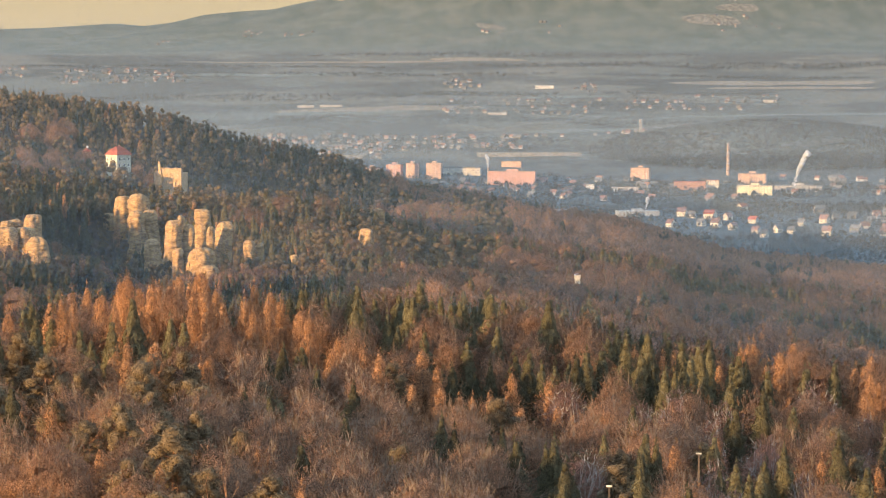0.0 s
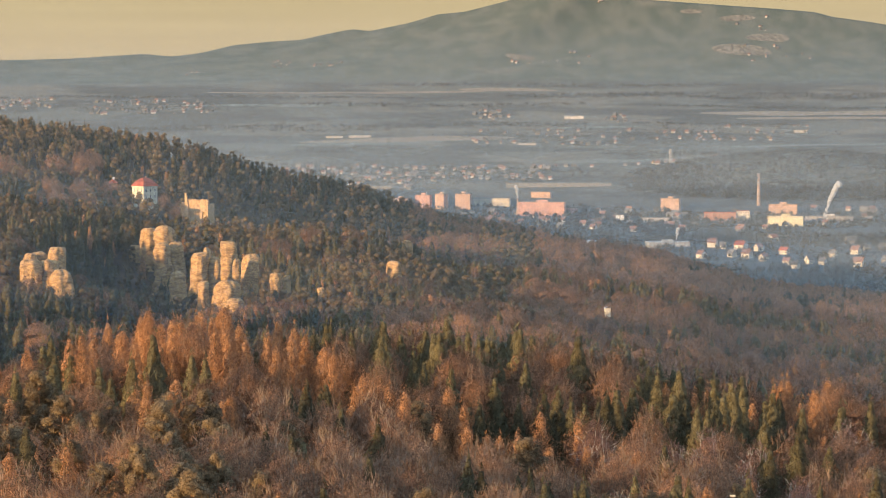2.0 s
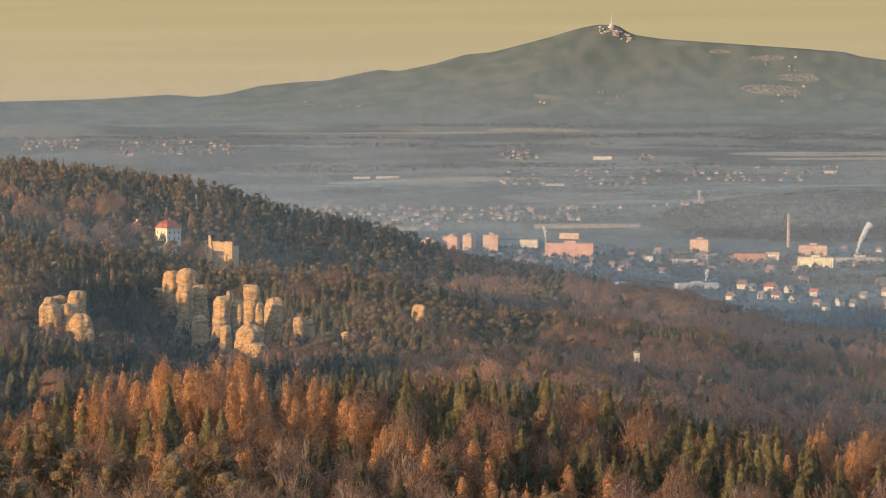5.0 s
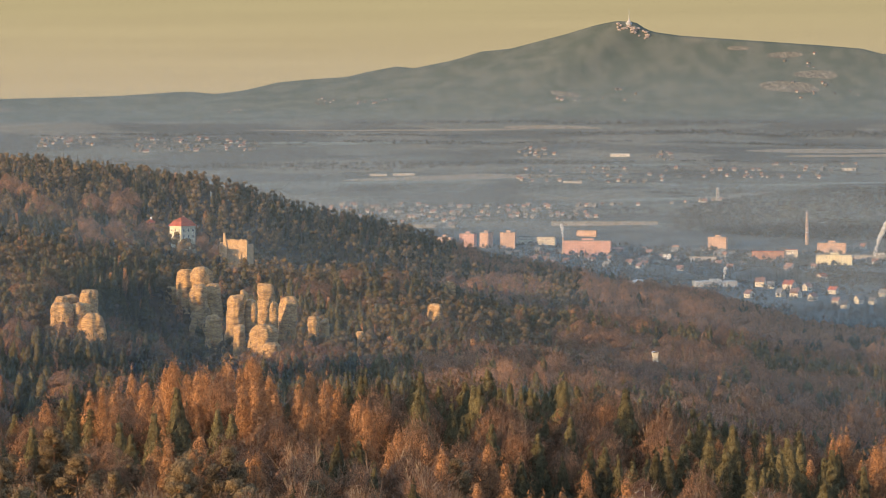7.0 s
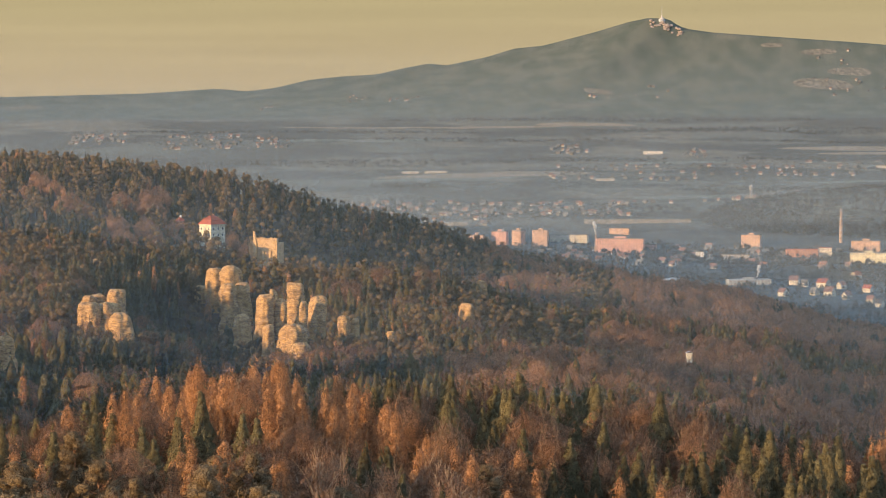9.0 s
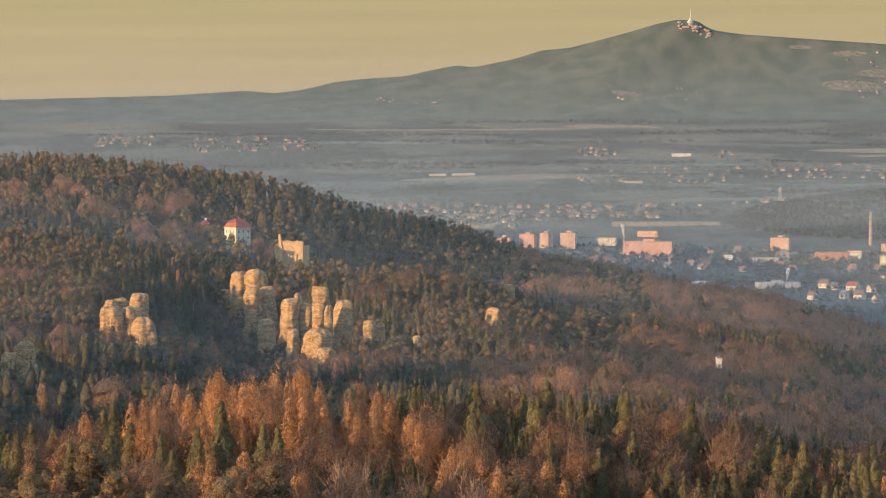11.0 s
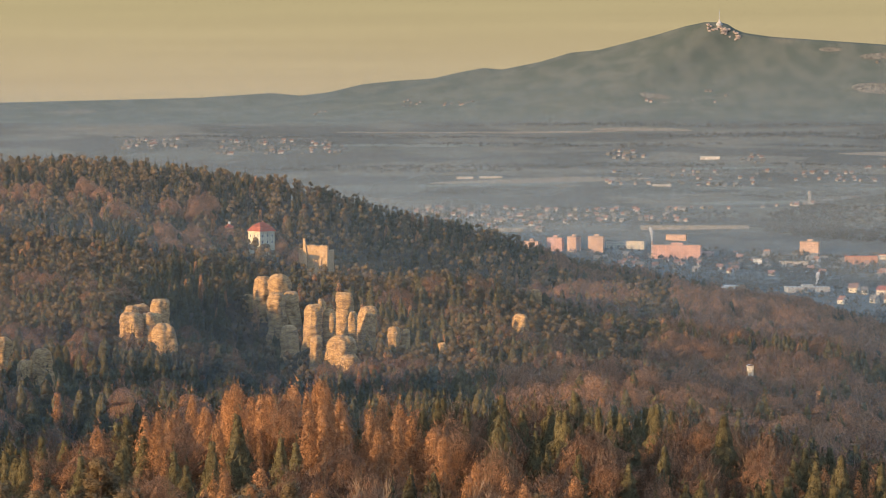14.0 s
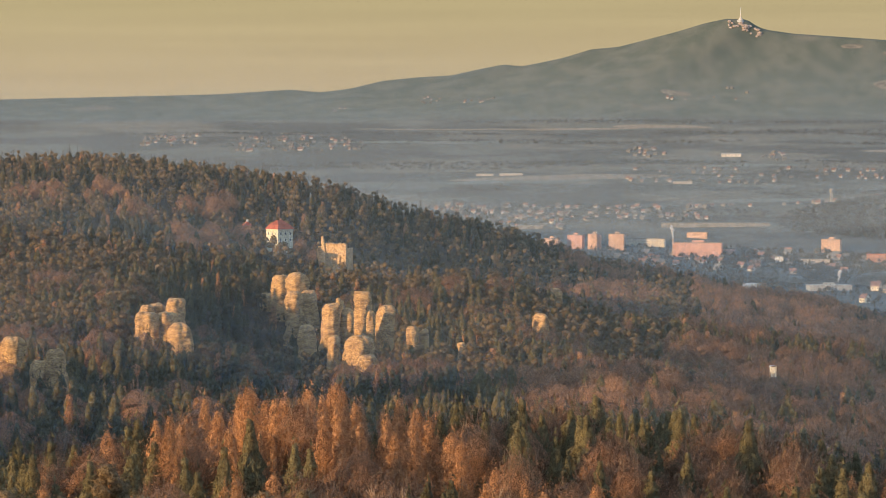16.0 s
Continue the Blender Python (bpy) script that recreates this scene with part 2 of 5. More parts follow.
def value_noise(x, y, seed=0):
    """Smooth noise from 0 to 1 on arrays."""
    xi, yi = np.floor(x).astype(np.int64), np.floor(y).astype(np.int64)
    xf, yf = x - xi, y - yi
    def h(i, j):
        n = (i * 374761393 + j * 668265263 + seed * 974711) & 0x7FFFFFFF
        n = ((n ^ (n >> 13)) * 1274126177) & 0x7FFFFFFF
        return ((n ^ (n >> 16)) & 0xFFFF) / 65535.0
    u, v = xf * xf * (3 - 2 * xf), yf * yf * (3 - 2 * yf)
    return (h(xi, yi) * (1 - u) + h(xi + 1, yi) * u) * (1 - v) + (h(xi, yi + 1) * (1 - u) + h(xi + 1, yi + 1) * u) * v


def fbm(x, y, seed=0, octaves=4):
    s, a, w = 0, 0.5, 0
    for i in range(octaves):
        s, w = s + a * value_noise(x * 2 ** i, y * 2 ** i, seed + i), w + a
        a *= 0.5
    return s / w


# heights of the treetops by distance (rows) and bearing x / y (columns)
BEARING = [-0.20, -0.15, -0.10, -0.05, 0.0, 0.05, 0.10, 0.15]
CANOPY = {
    300: [138, 140, 142, 144, 146, 146, 146, 146],
    520: [150, 156, 160, 154, 151, 149, 146, 145],
    690: [150, 158, 160, 156, 153, 150, 149, 147],
    765: [142, 154, 167, 164, 160, 154, 150, 147],
    860: [136, 142, 150, 149, 150, 142, 132, 126],
    960: [148, 151, 149, 144, 145, 136, 125, 118],
    1080: [140, 141, 134, 137, 139, 130, 119, 112],
    1350: [143, 144, 129, 131, 131, 121, 109, 100],
    1500: [150, 147, 131, 129, 124, 116, 103, 94],
    1650: [158, 152, 139, 132, 122, 112, 96, 88],
    1780: [168, 160, 145, 134, 119, 108, 90, 82],
    1900: [176, 168, 150, 132, 119, 107, 86, 76],
    2160: [194, 192, 179, 152, 117, 100, 75, 64],
    2320: [182, 178, 167, 143, 114, 94, 66, 54],
    2420: [168, 164, 152, 130, 102, 80, 55, 46],
    2900: [70, 66, 60, 52, 44, 38, 34, 32],
}
TREE_H = 17.0


def canopy(x, y):
    yy = np.clip(y, 301, 2899)
    u = np.clip(x / np.maximum(yy, 300), -0.1999, 0.1499)
    ks = np.array(list(CANOPY), float)
    z = np.array(list(CANOPY.values()), float)
    # smooth (Hermite) interpolation along both axes
    def herm(k, v, q):
        d = np.gradient(v, k, axis=0)
        i = np.clip(np.searchsorted(k, q) - 1, 0, len(k) - 2)
        h = k[i + 1] - k[i]
        t = (q - k[i]) / h
        return i, h, t, d
    bu = np.array(BEARING)
    j = np.clip(np.searchsorted(bu, u) - 1, 0, len(bu) - 2)
    s = (u - bu[j]) / (bu[j + 1] - bu[j])
    s = s * s * (3 - 2 * s) * 0.5 + s * 0.5
    i, h, t, d = herm(ks, z, yy)
    def col(c):
        a, b, da, db = z[i, c], z[i + 1, c], d[i, c] * h, d[i + 1, c] * h
        return (2 * t ** 3 - 3 * t ** 2 + 1) * a + (t ** 3 - 2 * t ** 2 + t) * da + (-2 * t ** 3 + 3 * t ** 2) * b + (t ** 3 - t ** 2) * db
    return col(j) * (1 - s) + col(j + 1) * s


PLAIN_Y = [2500, 3000, 3200, 3600, 3750, 3900, 4040, 4230, 4320, 4430, 4520]
PLAIN_Z = [18, 22, 27, 38, 44, 66, 90, 125, 143, 170, 193]
CREST_X = [-1600, -950, -736, -607, -496, -454, -411, -360, -309, -258, -223, -181, -155, -96, -53, -11, 32, 74, 117, 147, 176, 189, 202, 244, 329, 456, 516, 541, 599, 753, 1600]
CREST_Z = [205, 219, 224, 227, 234, 230, 235, 247, 252, 255, 263, 271, 268, 280, 293, 297, 308, 319, 332, 338, 337, 328, 322, 316, 310, 301, 296, 289, 281, 256, 190]
CREST_Y = 4780.0


def ground(x, y):
    x, y = np.asarray(x, float), np.asarray(y, float)
    hill = canopy(x, y) - TREE_H + (fbm(x / 60, y / 60, 3) - 0.5) * 5
    # two unseen hills west of the view, added to throw shade on the valley
    hill = hill + 84 * np.exp(-((x + 270) / 42) ** 2 - ((y - 715) / 105) ** 2)
    hill = hill + 76 * np.exp(-((x + 328) / 52) ** 2 - ((y - 930) / 150) ** 2)
    hill = hill + 8 * np.exp(-((x + 70) / 45) ** 2 - ((y - 1740) / 90) ** 2)        # the spur of dark spruces
    hill = hill - 24 * np.exp(-((x + 95) / 45) ** 2 - ((y - 1920) / 75) ** 2)       # the hollow behind it
    hill = hill - 19 * np.exp(-((x - 14) / 30) ** 2 - ((y - 1450) / 85) ** 2)
    hill = hill + 11 * np.exp(-((x + 45) / 25) ** 2 - ((y - 1440) / 50) ** 2)
    # the shaded ravine below the old house
    hill = hill - 28 * np.exp(-((x + 170) / 27) ** 2 - ((y - 1520) / 90) ** 2)
    hill = hill - 15 * np.exp(-((x + 168) / 20) ** 2 - ((y - 1842) / 36) ** 2)
    hill = hill + 9.5 * np.exp(-((x + 194) / 13) ** 2 - ((y - 1886) / 15) ** 2)     # the knoll of the old house
    plain = np.interp(y, PLAIN_Y, PLAIN_Z) + (fbm(x / 240, y / 90, 11) - 0.5) * 9 * smooth(3800, 4200, y)
    # a low wooded hill behind the factory chimney
    plain = plain + 26 * np.exp(-((x - 420) / 160) ** 2 - ((y - 3990) / 80) ** 2)
    rise = np.clip((y - 4500) / (CREST_Y - 4500), 0, 1)
    crest = np.interp(x + (1 - rise) * 260, CREST_X, CREST_Z)
    spurs = ((fbm(x / 150 - y / 90, y / 220, 21) - 0.5) * 72 * rise * (1 - rise) + (fbm(x / 24, y / 24, 27) - 0.5) * 1.2 * np.minimum(rise * 5, 1) * np.minimum((1 - rise) * 9 + 0.25, 1)) * (y < CREST_Y)
    mount = 190 + (crest - 190) * (0.35 * rise + 0.65 * rise ** 2) + spurs
    far = plain * (1 - smooth(4470, 4540, y)) + mount * smooth(4470, 4540, y)
    far = np.where(y > CREST_Y, crest - (y - CREST_Y) * 0.35, far)
    far = np.maximum(far, 10)
    k = smooth(2450, 3050, y)
    return hill * (1 - k) + far * k


def grid_mesh(name, xs, ys_of, rows, zfun, mat):
    """A sheet: for each row distance, columns spread over the width at that distance."""
    verts = np.zeros((len(rows), len(xs), 3))
    for i, y in enumerate(rows):
        verts[i, :, 0] = xs * ys_of(y)
        verts[i, :, 1] = y
    verts[..., 2] = zfun(verts[..., 0], verts[..., 1])
    n, m = len(rows), len(xs)
    idx = np.arange(n * m).reshape(n, m)
    quads = np.stack([idx[:-1, :-1], idx[:-1, 1:], idx[1:, 1:], idx[1:, :-1]], -1).reshape(-1, 4)
    me = bpy.data.meshes.new(name)
    me.from_pydata(verts.reshape(-1, 3).tolist(), [], quads.tolist())
    me.polygons.foreach_set("use_smooth", np.ones(len(quads), bool))
    for m_ in (mat if isinstance(mat, list) else [mat]):
        me.materials.append(m_)
    return me


def land_material():
    """Forest floor on the hills; further off a patchwork of frosty meadows, ploughed fields and woods, by place alone;
    the valley floor is coloured dark for its shade.
    """
    m = bpy.data.materials.new("winter_land")
    m.use_nodes = True
    n, l = m.node_tree.nodes, m.node_tree.links
    b = n["Principled BSDF"]
    b.inputs["Roughness"].default_value = 0.95
    b.inputs["Specular IOR Level"].default_value = 0.1
    g = n.new("ShaderNodeNewGeometry")
    def noise_tex(scale, sx, sy, detail=4):
        mp = n.new("ShaderNodeMapping")
        mp.inputs["Scale"].default_value = (sx, sy, 0.0)
        l.new(g.outputs["Position"], mp.inputs["Vector"])
        t = n.new("ShaderNodeTexNoise")
        t.inputs["Scale"].default_value, t.inputs["Detail"].default_value = scale, detail
        l.new(mp.outputs["Vector"], t.inputs["Vector"])
        return t.outputs["Fac"]
    def ramp(val, lo, hi):
        r = n.new("ShaderNodeMapRange")
        r.interpolation_type = "SMOOTHSTEP"
        r.inputs["From Min"].default_value, r.inputs["From Max"].default_value = lo, hi
        l.new(val, r.inputs["Value"])
        return r.outputs["Result"]
    def mix(f, c1, c2):
        x = n.new("ShaderNodeMixRGB")
        for k, c in (("Color1", c1), ("Color2", c2)):
            if isinstance(c, tuple):
                x.inputs[k].default_value = (*c, 1)
            else:
                l.new(c, x.inputs[k])
        l.new(f, x.inputs["Fac"])
        return x.outputs["Color"]
    fields = mix(ramp(noise_tex(0.004, 1.0, 2.2, 2), 0.45, 0.52), (0.125, 0.128, 0.108), (0.170, 0.150, 0.116))
    fields = mix(ramp(noise_tex(0.05, 0.6, 2.0, 5), 0.3, 0.7), fields, (0.120, 0.115, 0.098))
    woods = mix(ramp(noise_tex(0.12, 1, 1, 5), 0.3, 0.7), (0.058, 0.060, 0.054), (0.086, 0.082, 0.070))
    land = mix(ramp(noise_tex(0.0042, 0.9, 3.2, 6), 0.45, 0.55), fields, woods)
    sp = n.new("ShaderNodeSeparateXYZ")
    l.new(g.outputs["Position"], sp.inputs[0])
    # town ground: the valley's bluish shade is put into its colour
    shaded_floor = mix(ramp(noise_tex(0.03, 1, 1.5, 6), 0.35, 0.65), (0.075, 0.08, 0.078), (0.115, 0.117, 0.11))
    land = mix(ramp(sp.outputs["Y"], 3780, 3980), shaded_floor, land)
    upper = mix(ramp(noise_tex(0.03, 1, 1, 8), 0.36, 0.64), (0.088, 0.100, 0.078), (0.125, 0.128, 0.100))
    upper = mix(ramp(noise_tex(0.006, 1.0, 1.4, 5), 0.60, 0.70), upper, (0.165, 0.148, 0.112))
    land = mix(ramp(sp.outputs["Y"], 4480, 4560), land, upper)
    near = mix(ramp(noise_tex(0.08, 1, 1, 5), 0.3, 0.7), (0.05, 0.035, 0.022), (0.11, 0.07, 0.04))
    col = mix(ramp(sp.outputs["Y"], 2480, 2700), near, land)
    l.new(col, b.inputs["Base Color"])
    return m


M_LAND = land_material()
COLS = np.linspace(-1, 1, 340)
rows = np.concatenate([np.arange(-900, 400, 100), np.arange(400, 2600, 20), np.arange(2600, 4480, 16), np.arange(4480, 4800, 5), np.arange(4800, 5300, 50), np.arange(5300, 9000, 600)])
me = grid_mesh("ground", np.sign(COLS) * np.abs(COLS) ** 1.5 * 1.6, lambda y: 420 + 0.22 * max(y, 0), rows, ground, M_LAND)
tagged(new("ground", me), "rolling winter land with fields, woods and a long mountain", "ground", kind="structure")

# ---------------------------------------------------------------- sandstone towers, the old house and the ruin
# x, y, height of the top, width, depth as a share of the width, top roundness
ROCKS = [
    (-157.3, 1640, 142.9, 9.2, 0.9, 3), (-155.1, 1600, 136.5, 8.0, 1.0, 3), (-148.5, 1606, 136.4, 7.2, 1.0, 4), (-167.7, 1652, 140.9, 8.4, 0.8, 5),
    (-123.1, 1432, 141.9, 7.6, 0.9, 4), (-117.1, 1436, 139.9, 5.4, 0.9, 3), (-118.7, 1450, 143.4, 3.2, 1.0, 2), (-111.6, 1460, 145.1, 7.2, 0.8, 5),
    (-104.8, 1415, 140.5, 3.6, 1.1, 3), (-100.2, 1420, 141.9, 7.4, 1.0, 3), (-127.0, 1380, 136.7, 7.0, 1.0, 3), (-113.5, 1350, 134.7, 4.4, 1.0, 3),
    (-102.4, 1339, 135.9, 10.0, 0.8, 3), (-98.4, 1318, 130.0, 7.6, 1.0, 3), (-183.3, 1322, 145.8, 9.4, 1.0, 4), (-176.9, 1326, 145.3, 9.0, 1.0, 4), (-174.7, 1338, 150.0, 8.0, 1.0, 5), (-170.2, 1320, 141.8, 8.6, 1.0, 3),
    (-185.6, 1334, 147.6, 6.0, 1.0, 4), (-181.6, 1344, 147.6, 7.0, 1.0, 4), (-34.7, 1416, 139.2, 6.4, 0.9, 4), (-85.2, 1400, 134.8, 4.9, 1.0, 4), (-81.3, 1405, 133.2, 3.4, 1.0, 4),
    (-242.0, 1680, 140.2, 5.2, 1.0, 3), (-176.0, 1668, 131.0, 7.0, 0.8, 5), (-64.0, 1385, 129.5, 3.6, 1.0, 3),
    (-35.5, 1750, 128.8, 5.4, 0.9, 3), (-181.8, 1120, 147.6, 6.4, 1.0, 4), (-186.6, 1124, 144.0, 7.0, 1.0, 4), (-207.5, 1180, 147.0, 8.0, 0.9, 4),
    (-256.0, 1650, 140.5, 8.2, 0.9, 4), (-267.0, 1662, 138.4, 12.0, 0.7, 6), (-239.5, 1652, 141.2, 4.6, 1.0, 3), (-231.0, 1680, 144.3, 7.0, 0.8, 4),
    (-96.0, 1304, 124.5, 6.2, 1.0, 2),
]


def rock_tower(x, y, top, width, depth, power, seed):
    """A rounded sandstone tower with bedding grooves, cracks and worn bulges."""
    base = float(ground(x, y)) - 3
    h = top - base
    width = width * 0.98
    n, m = 44, 32
    rng = np.random.default_rng(400 + seed)
    beds = [(rng.uniform(0.35, 0.97), rng.uniform(0.03, 0.11), rng.uniform(0, 6.3)) for _ in range(7)]
    cracks = [(rng.uniform(0, 6.3), rng.uniform(0.06, 0.17), rng.uniform(0.06, 0.10)) for _ in range(3)]
    turn, square = rng.uniform(0, 1.6), rng.uniform(2.4, 3.6)
    lean = rng.normal(size=2) * 0.25
    verts, faces = [], []
    for j in range(m + 1):
        v = 1 - (1 - j / m) ** 1.45
        k = width / h * 0.75
        cap = max(1 - (max(v - 1 + k, 0) / k) ** power, 0.0) ** (1 / power) if v < 1 else 0.0
        zz = h * v / width
        for i in range(n):
            t = 2 * math.pi * i / n
            c, s = math.cos(t), math.sin(t)
            q = width / 2 * cap * (1.20 - 0.22 * v) / (abs(math.cos(t + turn)) ** square + abs(math.sin(t + turn)) ** square) ** (1 / square)
            for gz, gd, gp in beds:
                q *= 1 - gd * (0.5 + 0.5 * math.sin(t * 2 + gp)) * math.exp(-((v - gz - 0.012 * math.sin(t + gp)) / 0.010) ** 2)
            for ct, cd, cw in cracks:
                dt = (t - ct + math.pi + 0.22 * math.sin(v * 7 + ct * 3)) % (2 * math.pi) - math.pi
                q *= 1 - cd * math.exp(-(dt / cw) ** 2)
            q *= 1 + 0.30 * noise.noise(Vector((c * 1.1 + seed * 3.1, s * 1.1, zz * 0.9))) + 0.15 * noise.noise(Vector((c * 2.6 + seed, s * 2.6, zz * 2.2))) + 0.11 * noise.noise(Vector((c * 6 + seed, s * 6, zz * 6)))
            verts.append((c * q + lean[0] * zz, s * depth * q + lean[1] * zz, h * v + 0.9 * noise.noise(Vector((c * 1.5, s * 1.5, seed))) * min(cap + 0.2, 1) * v))
    for j in range(m):
        for i in range(n):
            k = (i + 1) % n
            faces.append((j * n + i, j * n + k, (j + 1) * n + k, (j + 1) * n + i))
    me = bpy.data.meshes.new("rock_tower")
    me.from_pydata(verts, [], faces)
    me.polygons.foreach_set("use_smooth", np.ones(len(faces), bool))
    ob = part("rock_tower", me, M_ROCK)
    ob.location = (x, y, base)
    tall = "slender" if width < 5 else "broad" if width > 8 else "rounded"
    return tagged(ob, tall + " weathered sandstone tower rising from the wooded slope", "rock", group="sandstone towers")


for i, row in enumerate(ROCKS):
    rock_tower(*row, i)


def clearing(x, y):
    """No tree stands in a rock, in front of the cliffs, on the house or in the ruin's yard."""
    out = np.zeros(len(x), bool)
    for i, (rx, ry, top, w, d, k) in enumerate(ROCKS):
        reach = 20 if i < 20 and w > 3.5 else 4
        out |= (np.abs(x - rx + (y - ry) * 0.09) < w * 0.6 + 1.4) & (y > ry - reach) & (y < ry + w * 0.6)
    out |= (np.abs(x + 194) < 10) & (y > 1868) & (y < 1897)
    out |= (np.abs(x + 161) < 10) & (y > 1812) & (y < 1884)
    out |= (np.abs(x - 58) < 4) & (y > 1352) & (y < 1368)
    return out


def box(bm, x0, x1, y0, y1, z0, z1):
    v = [bm.verts.new(p) for p in ((x0, y0, z0), (x1, y0, z0), (x1, y1, z0), (x0, y1, z0), (x0, y0, z1), (x1, y0, z1), (x1, y1, z1), (x0, y1, z1))]
    for f in ((3, 2, 1, 0), (4, 5, 6, 7), (0, 1, 5, 4), (1, 2, 6, 5), (2, 3, 7, 6), (3, 0, 4, 7)):
        bm.faces.new([v[i] for i in f])
    return v


def box_mesh(*boxes):
    bm = bmesh.new()
    for b in boxes:
        box(bm, *b)
    return bm


def frustum(bm, w0, d0, w1, d1, z0, z1):
    """A hipped roof tier between two rectangles."""
    lo = [bm.verts.new((sx * w0 / 2, sy * d0 / 2, z0)) for sx, sy in ((-1, -1), (1, -1), (1, 1), (-1, 1))]
    hi = [bm.verts.new((sx * w1 / 2, sy * d1 / 2, z1)) for sx, sy in ((-1, -1), (1, -1), (1, 1), (-1, 1))]
    for i in range(4):
        bm.faces.new((lo[i], lo[(i + 1) % 4], hi[(i + 1) % 4], hi[i]))
    bm.faces.new(hi)
    bm.faces.new(lo[::-1])


def window_mesh(w, h, frame_mat=None, pane_mat=None):
    """A window with a proud frame round a recessed dark pane; it faces -y."""
    bm = box_mesh((-w / 2, -w / 2 + 0.12, -0.09, 0.05, 0, h), (w / 2 - 0.12, w / 2, -0.09, 0.05, 0, h), (-w / 2 + 0.12, w / 2 - 0.12, -0.09, 0.05, h - 0.12, h), (-w / 2 + 0.12, w / 2 - 0.12, -0.14, 0.05, 0, 0.12))
    me = bpy.data.meshes.new("window")
    bm.to_mesh(me)
    bm.free()
    me.materials.append(frame_mat or M_WALL_WHITE)
    pane = bpy.data.meshes.new("pane")
    bm = box_mesh((-w / 2 + 0.12, w / 2 - 0.12, -0.05, 0.05, 0.12, h - 0.12))
    bm.to_mesh(pane)
    bm.free()
    pane.materials.append(pane_mat or M_GLASSDARK)
    return me, pane


def put_window(parent, meshes, x, y, z, turn=0.0):
    w = part("window", meshes[0], None, parent)
    w.location, w.rotation_euler = (x, y, z), (0, 0, radians(turn))
    p = part("pane", meshes[1], None, w)
    return w


def old_house():
    """A two-storey white house with a two-tier red hipped roof and chimneys."""
    root = tagged(new("old_house"), "white two-storey castle house with a red mansard roof", "house")
    a = 10.6
    z = 150.6
    part("wall", box_mesh((-a / 2, a / 2, -a / 2, a / 2, -14, 3.2)), M_HOUSE, root)
    part("cornice", box_mesh((-a / 2 - 0.3, a / 2 + 0.3, -a / 2 - 0.3, a / 2 + 0.3, 3.2, 3.6)), M_WALL_CREAM, root)
    bm = bmesh.new()
    frustum(bm, a + 1.4, a + 1.4, a - 2.4, a - 2.4, 3.6, 6.0)
    part("lower_roof", bm, M_TILE, root)
    bm = bmesh.new()
    frustum(bm, a - 2.0, a - 2.0, 3.4, 0.4, 6.0, 8.6)
    part("upper_roof", bm, M_TILE, root)
    part("chimney", box_mesh((1.0, 1.7, 0.4, 1.1, 6.0, 9.4)), M_BRICK, root)
    w = window_mesh(1.1, 1.7)
    for floor in (-4.6, -1.0, ):
        for k in (-3.4, 0.0, 3.4):
            put_window(root, w, k, -a / 2, floor + 1.2, 0)
            put_window(root, w, -a / 2, k, floor + 1.2, -90)
            put_window(root, w, a / 2, k, floor + 1.2, 90)
    root.matrix_basis = pose(-194.3, 1886, 149.7, 0, 0, 45)


def turret():
    root = tagged(new("turret"), "small red-roofed turret with a white chimney above the pines", "turret")
    part("wall", box_mesh((-1.8, 1.8, -1.8, 1.8, -16, 0)), M_BRICK, root)
    bm = bmesh.new()
    frustum(bm, 4.6, 4.6, 0.5, 0.5, 0, 2.1)
    part("roof", bm, M_TILE, root)
    part("chimney", box_mesh((-0.2, 0.7, -0.5, 0.4, 0.8, 3.3)), M_WALL_WHITE, root)
    root.matrix_basis = pose(-217.5, 1925, 153.7, 0, 0, 30)


